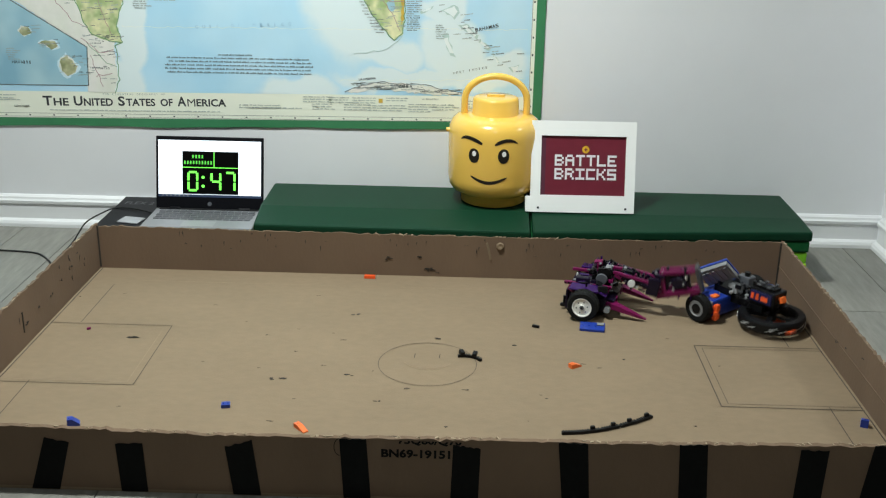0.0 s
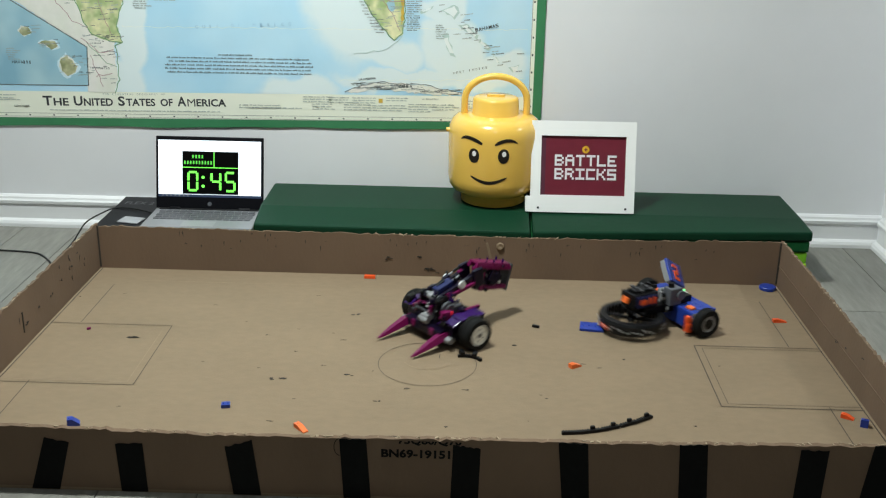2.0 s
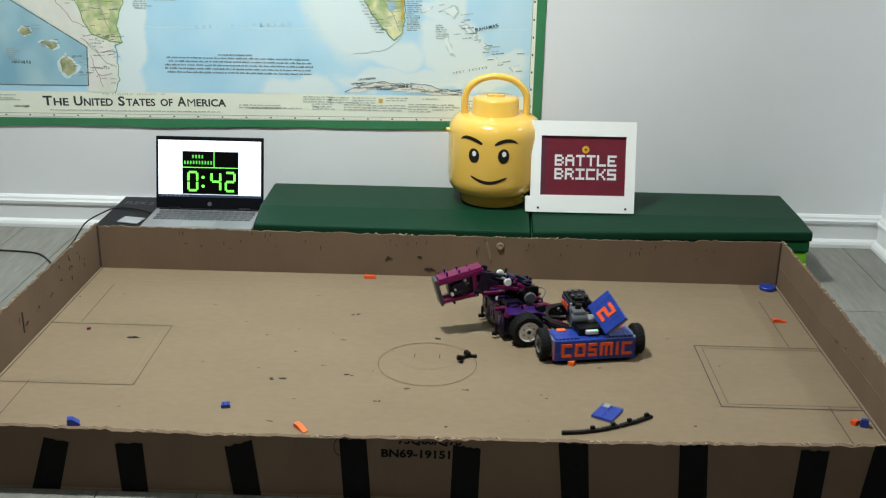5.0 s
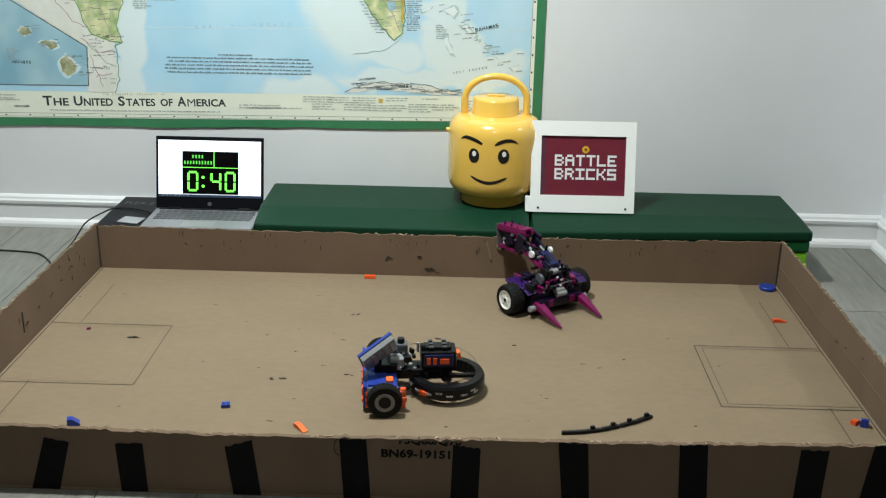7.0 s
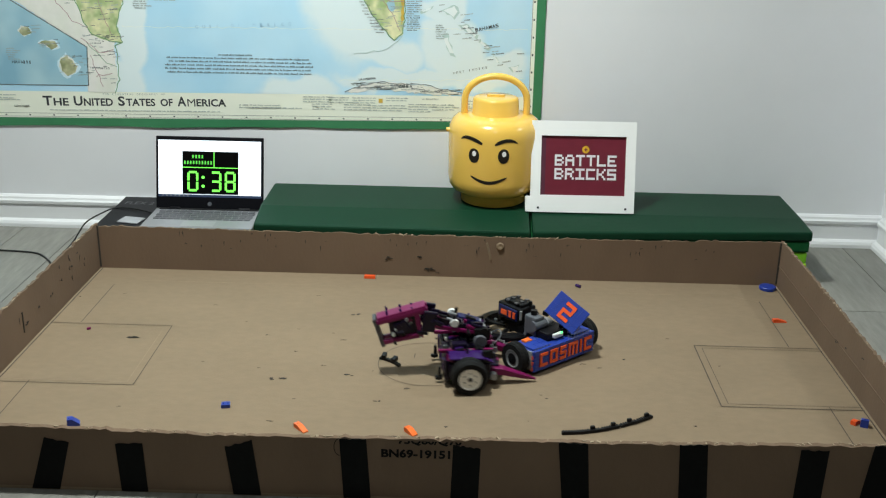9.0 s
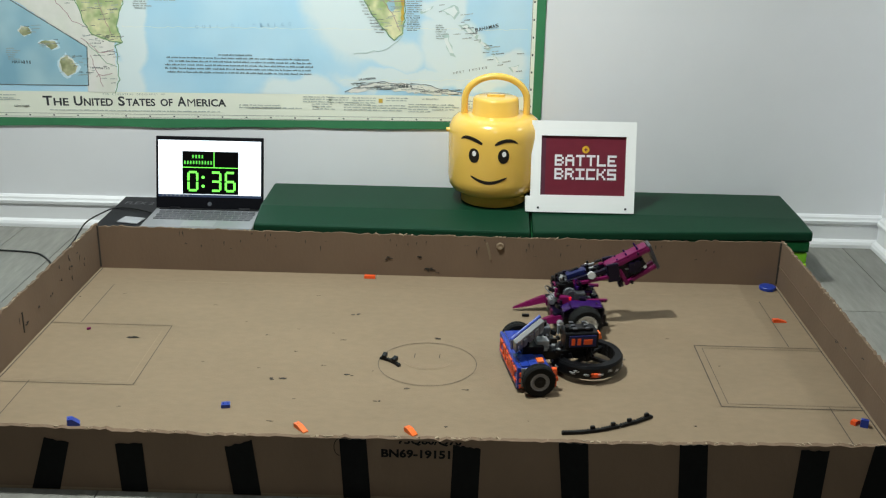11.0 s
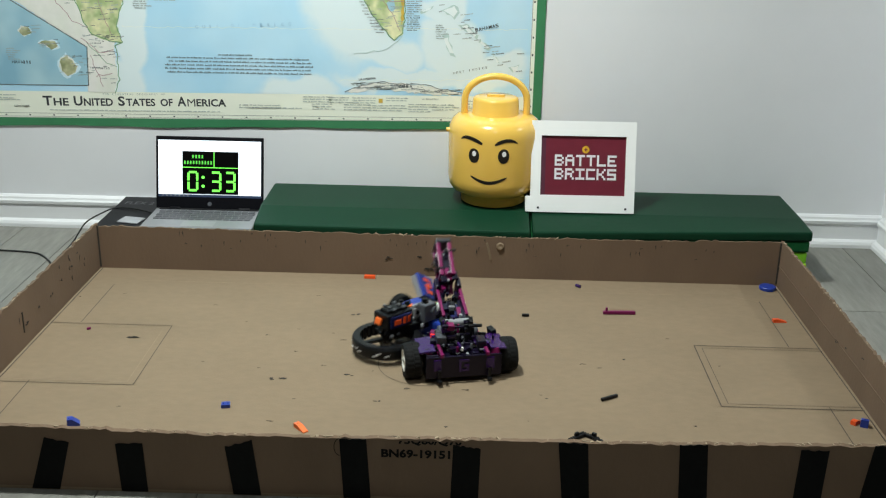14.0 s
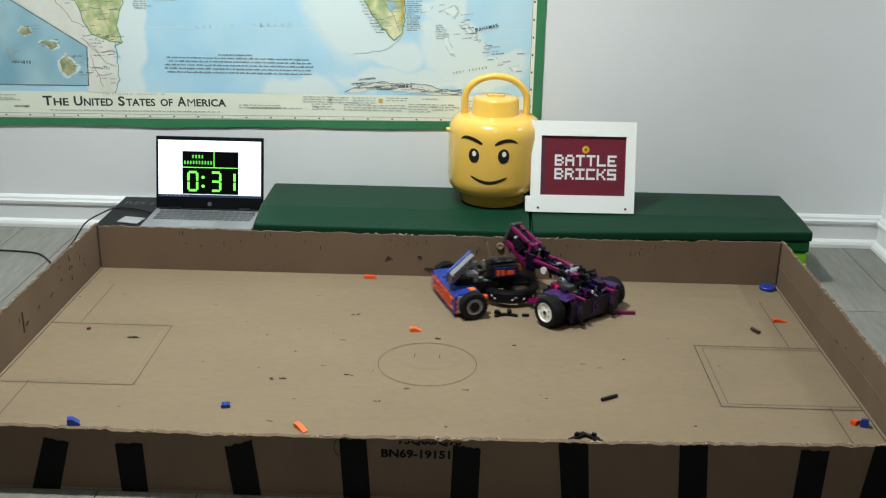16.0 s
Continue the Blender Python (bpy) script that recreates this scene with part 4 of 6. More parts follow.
# town names along both coasts and inland
for k in range(24):
    v = 0.612 + k * 0.0058
    print_bars("dark" if k % 3 == 0 else "fine", -0.108 + rng.uniform(0, 0.004), -0.088 + rng.uniform(0, 0.016), v, 0.0030, 0.02)
for k in range(15):
    v = 0.604 + k * 0.0085
    edge = -0.165 - (v - 0.604) * 0.62
    print_bars("dark" if k % 3 == 0 else "fine", edge - rng.uniform(0.022, 0.034), edge - 0.006, v, 0.0030, 0.0)
ZONES = ((-1.0, 0.66, 0.055, 0.06, 34), (-1.0, 0.57, 0.05, 0.012, 16), (-0.995, 0.50, 0.035, 0.06, 18), (-0.165, 0.67, 0.04, 0.06, 26), (-0.17, 0.449, 0.10, 0.010, 60), (-0.02, 0.436, 0.07, 0.006, 22), (-1.15, 0.70, 0.07, 0.04, 16), (-1.08, 0.49, 0.045, 0.03, 16), (-1.15, 0.555, 0.03, 0.014, 8), (-1.21, 0.59, 0.02, 0.014, 6))
for cx, cz, sx, sz, n in ZONES:
    for _ in range(n):
        px, pz = cx + rng.uniform(-sx, sx), cz + rng.uniform(-sz, sz)
        print_bars("dark" if rng.random() < 0.35 else "fine", px, px + rng.uniform(0.004, 0.02), pz, 0.0028, rng.uniform(-0.1, 0.2))
for k in range(26):
    s = k / 26
    px, pz = 0.0 + 0.215 * s + rng.uniform(-0.03, 0.03), 0.66 - 0.15 * s + rng.uniform(-0.025, 0.025)
    print_bars("dark" if k % 2 else "fine", px, px + rng.uniform(0.006, 0.018), pz, 0.0028, 0.12)
for kind, mat, lab in (("dark", M_MAPINK2, "unreadable dark map print"), ("fine", M_FINE, "unreadable fine grey map print")):
    tagged(part("small_print", PRINT[kind], mat, wall_map, lab), kind="stuff")
part("legend_key", box(bmesh.new(), (0.012, 0.0001, 0.012), (-0.182, -layer(0.0072), 0.407)), M_LANDGOLD, wall_map)
# coast and road lines


def trace(name, pts, mat, w, depth, seed):
    r2 = random.Random(seed)
    bm2 = bmesh.new()
    out = []
    for a, b in zip(pts, pts[1:]):
        n = max(1, int(math.hypot(b[0] - a[0], b[1] - a[1]) / 0.012))
        out += [(a[0] + (b[0] - a[0]) * j / n + r2.uniform(-0.003, 0.003), a[1] + (b[1] - a[1]) * j / n + r2.uniform(-0.003, 0.003)) for j in range(n)]
    out.append(pts[-1])
    for a, b in zip(out, out[1:]):
        d = Vector((b[0] - a[0], b[1] - a[1]))
        n = Vector((-d.y, d.x)).normalized() * w / 2
        slab(bm2, [(a[0] + n.x, a[1] + n.y), (a[0] - n.x, a[1] - n.y), (b[0] - n.x, b[1] - n.y), (b[0] + n.x, b[1] + n.y)], 0.0001, lambda u, v, q: Vector((u, -layer(depth) - q, v)))
    part(name, bm2, mat, wall_map)


trace("coast_line", [(-0.884, 0.80), (-0.895, 0.74), (-0.928, 0.66), (-0.944, 0.609), (-0.934, 0.559), (-0.953, 0.552), (-0.95, 0.453), (-0.966, 0.412)], M_MAPCOAST, 0.0024, 0.0062, 1)
trace("coast_line", [(-1.09, 0.80), (-1.06, 0.69), (-1.038, 0.615), (-1.02, 0.58), (-0.968, 0.564), (-0.934, 0.559)], M_MAPCOAST, 0.0026, 0.0062, 2)
trace("coast_line", [(-0.245, 0.74), (-0.213, 0.665), (-0.186, 0.63), (-0.157, 0.60), (-0.144, 0.584), (-0.119, 0.602), (-0.113, 0.643), (-0.112, 0.74)], M_MAPCOAST, 0.0026, 0.0062, 3)
trace("coast_line", [(-0.116, 0.600), (-0.135, 0.578), (-0.175, 0.555), (-0.235, 0.545), (-0.26, 0.542)], M_BANK, 0.0016, 0.0062, 4)
trace("coast_line", [(-0.288, 0.429), (-0.262, 0.441), (-0.225, 0.455), (-0.185, 0.463), (-0.12, 0.459), (-0.05, 0.455), (0.0, 0.446), (0.07, 0.434)], M_MAPINK2, 0.0016, 0.0062, 5)
trace("coast_line", [(-1.04, 0.56), (-1.01, 0.53), (-0.985, 0.50), (-0.955, 0.49)], M_MAPCOAST, 0.0016, 0.0062, 6)
for k, pts in enumerate(([(-1.2, 0.72), (-1.12, 0.68), (-1.07, 0.62), (-1.03, 0.60)], [(-1.05, 0.57), (-1.0, 0.53), (-0.96, 0.54)], [(-1.02, 0.46), (-0.97, 0.47)], [(-1.08, 0.70), (-1.0, 0.70), (-0.92, 0.68)], [(-1.0, 0.75), (-0.99, 0.66), (-0.96, 0.58)], [(-0.2, 0.74), (-0.15, 0.66), (-0.125, 0.61)], [(-0.19, 0.70), (-0.11, 0.69)], [(-1.03, 0.52), (-1.0, 0.43)])):
    trace("road_line", pts, M_MAPROAD, 0.0016, 0.0066, 20 + k)
for k, (z, ua, ub) in enumerate(((0.612, -0.93, 0.24), (0.470, -0.3, 0.24))):
    trace("paper_fold", [(ua, z - 0.006), ((ua + ub) / 2, z), (ub, z + 0.01)], M_PAPER, 0.0009, 0.0022, 40 + k)
# scale ticks round the edge
bm = bmesh.new()
for k in range(22):
    u = -1.3 + k * 0.072
    box(bm, (0.005, 0.0001, 0.0035), (u, -layer(0.0016), 0.3395 + 0.0112 * (u + 1.32)))
for k in range(8):
    box(bm, (0.004, 0.0001, 0.006), (0.2565, -layer(0.0016), 0.40 + k * 0.05))
part("scale_ticks", bm, M_MAPINK, wall_map)
for sheet_part in wall_map.children:
    for f in sheet_part.data.polygons:
        f.use_smooth = False

# ---- robots ----
def wheel(parent, at, r, w, rim_r, rim_mat, outward, label):
    """A tyre with cross ribs and a dished rim; it turns about its x axis."""
    hub = empty("wheel", at)
    hub.parent = parent
    hub["label"] = label
    seg = 72
    bm = lathe(bmesh.new(), [(rim_r, -w / 2), (r * 0.9, -w / 2), (r * 0.985, -w * 0.36), (r, -w * 0.28), (r, -0.0006), (r * 0.975, -0.0003), (r * 0.975, 0.0003), (r, 0.0006), (r, w * 0.28), (r * 0.985, w * 0.36), (r * 0.9, w / 2), (rim_r, w / 2), (rim_r, -w / 2)], seg, "X")
    for k, v in enumerate(list(bm.verts)):
        row, col = divmod(k, seg)
        if 2 <= row <= 9 and (col + (1 if row > 5 else 0)) % 3 == 0:
            v.co.y, v.co.z = v.co.y * 0.984, v.co.z * 0.984
    part("tyre", bm, M_TYRE, hub, "black ribbed rubber tyre")
    bm = lathe(bmesh.new(), [(rim_r, w * 0.5), (rim_r * 0.93, w * 0.5), (rim_r * 0.87, w * 0.43), (rim_r * 0.3, w * 0.45), (rim_r * 0.26, w * 0.49), (0.0, w * 0.49)], 32, "X")
    lathe(bm, [(rim_r, w * 0.42), (rim_r, -w * 0.48), (0.0, -w * 0.48)], 32, "X")
    if outward < 0:
        for v in bm.verts:
            v.co.x = -v.co.x
    rim = part("rim", bm, rim_mat, hub, "dished plastic rim")
    bm = bmesh.new()
    for k in range(6):
        a = math.pi * k / 3 + 0.2
        rod(bm, rim_r * 0.075, 0.001, (outward * w * 0.44, rim_r * 0.57 * math.cos(a), rim_r * 0.57 * math.sin(a)), "X", 10)
    part("rim_holes", bm, M_GREY, hub)
    part("rim_well", rod(bmesh.new(), rim_r * (0.22 if rim_mat is M_RIM else 0.62), 0.001, (outward * w * 0.495, 0, 0), "X", 18), M_GREY if rim_mat is M_RIM else M_BLACK, hub)
    part("axle_end", box(bmesh.new(), (0.004, 0.0048, 0.0048), (outward * w * 0.49, 0, 0), None, 0.0008), M_BLACK, hub)
    return hub


def beam(bm, length, at, turn=None, w=0.008, along="Y"):
    """A rounded construction beam with round holes."""
    n = max(2, int(round(length / 0.008)))
    size = {"Y": (w * 0.92, length, w), "X": (length, w, w * 0.92), "Z": (w * 0.92, w, length)}[along]
    box(bm, size, at, turn, 0.0016)
    return bm


def holes(bm, length, at, side, turn=None):
    n = int(length / 0.008)
    for k in range(n):
        q = Vector((0, (k + 0.5) * length / n - length / 2, 0))
        if turn is not None:
            q = turn @ q
        rod(bm, 0.0025, 0.0006, Vector(at) + q + Vector((side * 0.0039, 0, 0)), "X", 8)
    return bm


def HEAD_AT(lift, fold):
    """Pose of the hammer head on its robot: arm lifted, head folded down at the joint."""
    return pose(0, 0.039, 0.105, -lift) @ pose(0, -0.118 - 0.022 * max(0.0, min(1.0, (15 - fold) / 77)), 0.012, fold) @ pose(0, 0.044 * max(0.0, min(1.0, (15 - fold) / 77)), 0)


def hammer_robot():
    bot = empty("hammer_robot", pose(0, 0, 0))
    tagged(bot, "purple and magenta brick-built hammer robot with front forks and large tyres", "toy robot", "fighting robots")
    wheels = []
    for s in (-1, 1):
        wheels.append(wheel(bot, pose(s * 0.106, 0, 0.0390), 0.0390, 0.038, 0.0245, M_RIM, s, "black tyre on a white rim"))
    bm = box(bmesh.new(), (0.162, 0.092, 0.036), (0, 0.004, 0.036), None, 0.003)
    box(bm, (0.13, 0.03, 0.02), (0, 0.055, 0.034), None, 0.002)
    part("chassis", bm, M_DPURPLE, bot, "dark purple chassis")
    part("axle", rod(bmesh.new(), 0.004, 0.2, (0, 0, 0.0437), "X", 12), M_BLACK, bot)
    rear = part("rear_panel", box(bmesh.new(), (0.166, 0.005, 0.05), (0, -0.0475, 0.040), None, 0.0015), M_DPURPLE, bot, "dark rear panel")
    bm = bmesh.new()
    for r, row in enumerate(("1111", "1000", "1011", "1001", "1111")):
        for c, bit in enumerate(row):
            if bit == "1":
                box(bm, (0.0056, 0.002, 0.0056), (-0.0085 + c * 0.0056, -0.0508, 0.054 - r * 0.0056))
    part("rear_emblem", bm, M_PURPLE, bot, "purple block emblem")
    for s in (-1, 1):
        part("rear_tile", box(bmesh.new(), (0.017, 0.003, 0.026), (s * 0.058, -0.051, 0.046), None, 0.001), M_PURPLE, bot)
        bm = rod(bmesh.new(), 0.0035, 0.03, (s * 0.055, -0.058, 0.022), "Z", 10)
        box(bm, (0.009, 0.016, 0.008), (s * 0.055, -0.06, 0.012), None, 0.002)
        part("rear_skid", bm, M_BLACK, bot, "black rear skid peg")
        turn = Euler((0, s * 0.10, 0)).to_matrix()
        bm = box(bmesh.new(), (0.036, 0.075, 0.005), (s * 0.078, -0.004, 0.074), turn, 0.002)
        box(bm, (0.03, 0.02, 0.004), (s * 0.08, 0.044, 0.068), Euler((-0.5, s * 0.1, 0)).to_matrix(), 0.0015)
        part("mudguard", bm, M_PURPLE, bot, "glossy purple mudguard panel")
        bm = beam(bmesh.new(), 0.12, (s * 0.050, -0.002, 0.072))
        beam(bm, 0.08, (s * 0.050, 0.012, 0.060))
        part("side_beam", bm, M_MAGENTA, bot, "magenta side beam")
        part("beam_holes", holes(bmesh.new(), 0.12, (s * 0.050, -0.002, 0.072), s), M_BLACK, bot)
        # tapered fork
        bm = bmesh.new()
        fx = 0.064
        rows = []
        for y, z, w, h in ((0.045, 0.034, 0.021, 0.013), (0.075, 0.030, 0.022, 0.014), (0.115, 0.018, 0.016, 0.009), (0.151, 0.007, 0.005, 0.003)):
            rows.append([bm.verts.new((s * fx + a * w / 2, y, z + b * h / 2)) for a, b in ((-1, -1), (1, -1), (1, 1), (-0.6, 1.4))])
        for a, b in zip(rows, rows[1:]):
            for j in range(4):
                bm.faces.new((a[j], a[(j + 1) % 4], b[(j + 1) % 4], b[j]))
        bm.faces.new(rows[0])
        bm.faces.new(rows[-1])
        part("fork", bm, M_MAGENTA, bot, "pointed magenta front fork")
        bm = box(bmesh.new(), (0.014, 0.018, 0.026), (s * 0.064, 0.044, 0.03), None, 0.002)
        rod(bm, 0.006, 0.02, (s * 0.064, 0.05, 0.018), "X", 12)
        part("fork_mount", bm, M_BLACK, bot)
        # tower plates that carry the arm
        bm = box(bmesh.new(), (0.007, 0.036, 0.062), (s * 0.029, 0.036, 0.082), None, 0.002)
        rod(bm, 0.011, 0.008, (s * 0.031, 0.039, 0.105), "X", 18)
        part("arm_tower", bm, M_BLACK, bot, "black tower plate")
        part("gear_disc", lathe(bmesh.new(), [(0.0, 0.004), (0.013, 0.004), (0.0145, 0.002), (0.0145, -0.002), (0.013, -0.004), (0.0, -0.004)], 20, "X", (s * 0.040, 0.030, 0.088)), M_GREY, bot, "grey gear disc", smooth=False)
    bm = box(bmesh.new(), (0.026, 0.02, 0.014), (0.0, 0.058, 0.060), None, 0.003)
    rod(bm, 0.007, 0.03, (0.0, 0.066, 0.054), "X", 16)
    part("front_bumper", bm, M_LGREY, bot, "light grey front block")
    part("motor", rod(box(bmesh.new(), (0.022, 0.03, 0.020), (-0.042, 0.006, 0.082), None, 0.003), 0.0125, 0.018, (-0.042, 0.024, 0.084), "X", 20), M_DGREY, bot, "dark grey motor")
    part("motor", box(bmesh.new(), (0.020, 0.034, 0.018), (0.043, -0.016, 0.080), None, 0.003), M_DPURPLE, bot, "dark purple motor")
    bm = bmesh.new()
    rr = random.Random(3)
    for k in range(26):
        rod(bm, 0.0028, rr.uniform(0.006, 0.012), (rr.uniform(-0.055, 0.055), rr.uniform(-0.04, 0.06), rr.uniform(0.058, 0.078)), rr.choice("XYZ"), 8)
    tagged(part("pin_cluster", bm, M_GREY, bot), kind="stuff")
    bm = bmesh.new()
    for k in range(14):
        box(bm, (rr.uniform(0.008, 0.02), rr.uniform(0.008, 0.02), rr.uniform(0.006, 0.012)), (rr.uniform(-0.05, 0.05), rr.uniform(-0.04, 0.04), rr.uniform(0.056, 0.068)), None, 0.001)
    tagged(part("connector_cluster", bm, M_DPURPLE, bot), kind="stuff")
    for k in range(10):
        sx = -1 if k % 2 else 1
        bm = box(bmesh.new(), (rr.uniform(0.012, 0.022), rr.uniform(0.012, 0.026), rr.uniform(0.010, 0.02)), (sx * rr.uniform(0.03, 0.085), rr.uniform(-0.035, 0.05), rr.uniform(0.066, 0.078)), Euler((rr.uniform(-0.2, 0.2), rr.uniform(-0.2, 0.2), rr.uniform(-0.5, 0.5))).to_matrix(), 0.002)
        part("bracket", bm, (M_BLACK, M_DPURPLE, M_PURPLE, M_BLACK, M_MAGENTA)[k % 5], bot)
    # The pearl and light grey pins imitate glints by their pale colour.
    for mat, n, lab in ((M_BLACK, 34, "black pins and axles"), (M_DPURPLE, 22, "dark purple connectors"), (M_PURPLE, 12, "purple connectors"), (M_MAGENTA, 10, "magenta connectors"), (M_PEARL, 9, "pearl pins standing in for glints"), (M_LGREY, 9, "light grey pins standing in for glints")):
        bm = bmesh.new()
        for k in range(n):
            at = (rr.uniform(-0.078, 0.078), rr.uniform(-0.046, 0.062), rr.uniform(0.052, 0.082)) if k % 2 else (rr.uniform(-0.035, 0.035), rr.uniform(0.0, 0.060), rr.uniform(0.066, 0.112))
            if n < 10:
                rod(bm, rr.uniform(0.0022, 0.0038), rr.uniform(0.004, 0.010), at, rr.choice("XYZ"), 10)
            elif k % 3:
                rod(bm, rr.uniform(0.0022, 0.0042), rr.uniform(0.010, 0.032), at, rr.choice("XXYZ"), 10)
            else:
                box(bm, (rr.uniform(0.006, 0.018), rr.uniform(0.006, 0.022), rr.uniform(0.006, 0.012)), at, Euler((rr.uniform(-0.4, 0.4), rr.uniform(-0.2, 0.2), rr.uniform(-0.5, 0.5))).to_matrix(), 0.0012)
        tagged(part("connector_cluster", bm, mat, bot, lab), kind="stuff")
    for s in (-1, 1):
        part("side_skirt", box(bmesh.new(), (0.012, 0.085, 0.022), (s * 0.076, 0.006, 0.030), None, 0.002), M_BLACK, bot)
        part("front_reflector", box(bmesh.new(), (0.014, 0.004, 0.016), (s * 0.034, 0.0705, 0.036), None, 0.001), M_MAGENTA, bot)
        part("fork_hinge", rod(bmesh.new(), 0.0075, 0.016, (s * 0.082, 0.056, 0.026), "X", 16), M_LGREY, bot, "light grey fork hinge")
    part("status_light", box(bmesh.new(), (0.016, 0.012, 0.010), (-0.052, 0.034, 0.079), None, 0.002), M_REDGLOW, bot, "small red glowing light")
    cord("wire", [(-0.03, 0.05, 0.06), (-0.035, 0.075, 0.085), (0.0, 0.085, 0.092), (0.028, 0.07, 0.08), (0.03, 0.04, 0.065)], 0.0014, M_GREY, bot)
    # swinging arm, built lying back along -y from its pivot
    arm = empty("hammer_arm", pose(0, 0.039, 0.105))
    arm.parent = bot
    arm["label"] = "purple swinging hammer arm"
    RAISE = pose(0, 0, 0, -12)
    DROOP = pose(0, 0.118, 0)
    head = empty("hammer_head", HEAD_AT(0, 15))
    head.parent = bot
    head["label"] = "magenta hammer head frame"
    for s in (-1, 1):
        bm = beam(bmesh.new(), 0.125, (s * 0.019, -0.052, 0.0), None, 0.011)
        part("arm_beam", bm, M_DPURPLE, arm, "dark purple arm beam", at=RAISE)
        bm = beam(bmesh.new(), 0.10, (s * 0.026, -0.066, -0.011), Euler((0.10, 0, 0)).to_matrix(), 0.008)
        part("arm_beam", bm, M_MAGENTA, arm, "magenta arm beam", at=RAISE)
        part("arm_pulley", lathe(bmesh.new(), [(0.0, 0.004), (0.0085, 0.004), (0.0095, 0.001), (0.0095, -0.003), (0.0, -0.003)], 20, "X", (s * 0.029, -0.068, 0.004)), M_PEARL, arm, "white pulley", at=RAISE)
        # hammer head side frames
        bm = beam(bmesh.new(), 0.115, (s * 0.013, -0.174, 0.026), Euler((0.07, 0, 0)).to_matrix(), 0.011)
        beam(bm, 0.085, (s * 0.013, -0.182, -0.026), Euler((0.0, 0, 0)).to_matrix(), 0.010)
        beam(bm, 0.055, (s * 0.013, -0.142, -0.004), None, 0.011, "Z")
        part("head_frame", bm, M_MAGENTA, head, "magenta hammer frame", at=DROOP)
        bm = box(bmesh.new(), (0.008, 0.03, 0.026), (s * 0.016, -0.178, 0.0), Euler((0.4, 0, 0)).to_matrix(), 0.002)
        rod(bm, 0.009, 0.01, (s * 0.016, -0.188, 0.004), "X", 14)
        part("head_link", bm, M_DPURPLE, head, at=DROOP)
        part("elbow", box(bmesh.new(), (0.010, 0.03, 0.046), (s * 0.025, -0.118, 0.006), Euler((-0.35, 0, 0)).to_matrix(), 0.003), M_DPURPLE, arm, "dark elbow joint", at=pose(0, -0.118, 0.012, 15) @ DROOP)
        for q, y in enumerate((-0.15, -0.175, -0.205)):
            part("pin", rod(bmesh.new(), 0.0024, 0.010, (s * 0.012, y, 0.036 + 0.002 * q), "Z", 8), M_PURPLE, head, at=DROOP)
    part("head_panel", box(bmesh.new(), (0.020, 0.06, 0.044), (0, -0.176, 0.002), None, 0.002), M_DPURPLE, head, "dark panel inside the hammer frame", at=DROOP)
    for s in (-1, 1):
        for k in range(3):
            part("panel_mark", box(bmesh.new(), (0.001, 0.010, 0.004), (s * 0.0107, -0.160 - 0.012 * k, 0.004 + 0.006 * (k % 2)), Euler((0.5 - 0.6 * k, 0, 0)).to_matrix()), M_LGREY, head, at=DROOP)
    # The grey pins stand in for glints on head and arm.
    for mat, n, lab in ((M_DPURPLE, 12, "dark purple connectors"), (M_BLACK, 16, "black pins"), (M_MAGENTA, 7, "magenta pins"), (M_LGREY, 5, "grey pins standing in for glints")):
        bm = bmesh.new()
        for k in range(n):
            at = (rr.uniform(-0.019, 0.019), rr.uniform(-0.205, -0.125), rr.uniform(-0.030, 0.030))
            if k % 2 or n < 6:
                rod(bm, rr.uniform(0.002, 0.0042), rr.uniform(0.008, 0.026), at, rr.choice("XXYZ"), 10)
            else:
                box(bm, (rr.uniform(0.006, 0.014), rr.uniform(0.010, 0.026), rr.uniform(0.007, 0.014)), at, Euler((rr.uniform(-0.5, 0.5), 0, 0)).to_matrix(), 0.0014)
        tagged(part("connector_cluster", bm, mat, head, lab, at=DROOP), kind="stuff")
        bm = bmesh.new()
        for k in range(n):
            at = (rr.uniform(-0.028, 0.028), rr.uniform(-0.11, 0.0), rr.uniform(-0.018, 0.014))
            if k % 2 or n < 6:
                rod(bm, rr.uniform(0.002, 0.0042), rr.uniform(0.008, 0.03), at, rr.choice("XXYZ"), 10)
            else:
                box(bm, (rr.uniform(0.006, 0.012), rr.uniform(0.012, 0.034), rr.uniform(0.007, 0.013)), at, Euler((rr.uniform(-0.3, 0.3), 0, 0)).to_matrix(), 0.0014)
        tagged(part("connector_cluster", bm, mat, arm, lab, at=RAISE), kind="stuff")
    part("head_plate", box(bmesh.new(), (0.034, 0.108, 0.006), (0, -0.174, 0.034), Euler((0.07, 0, 0)).to_matrix(), 0.002), M_MAGENTA, head, "magenta top plate", at=DROOP)
    bm = box(bmesh.new(), (0.036, 0.009, 0.068), (0, -0.230, -0.002), Euler((0.12, 0, 0)).to_matrix(), 0.003)
    part("head_end", bm, M_DGREY, head, "black striking plate", at=DROOP)
    part("arm_pivot", rod(bmesh.new(), 0.008, 0.06, (0, 0, 0), "X", 16), M_LGREY, arm)
    part("arm_motor", box(bmesh.new(), (0.024, 0.05, 0.024), (0, -0.035, 0.004), None, 0.003), M_NAVY, arm, at=RAISE)
    part("head_cross", rod(bmesh.new(), 0.004, 0.036, (0, -0.20, -0.012), "X", 10), M_PEARL, head, at=DROOP)
    return bot, wheels, arm, head


LETTERS = {"C": ("1111", "1000", "1000", "1000", "1111"), "O": ("1111", "1001", "1001", "1001", "1111"), "S": ("1111", "1000", "1111", "0001", "1111"),
           "M": ("11111", "10101", "10101", "10101", "10101"), "I": ("1", "1", "1", "1", "1")}


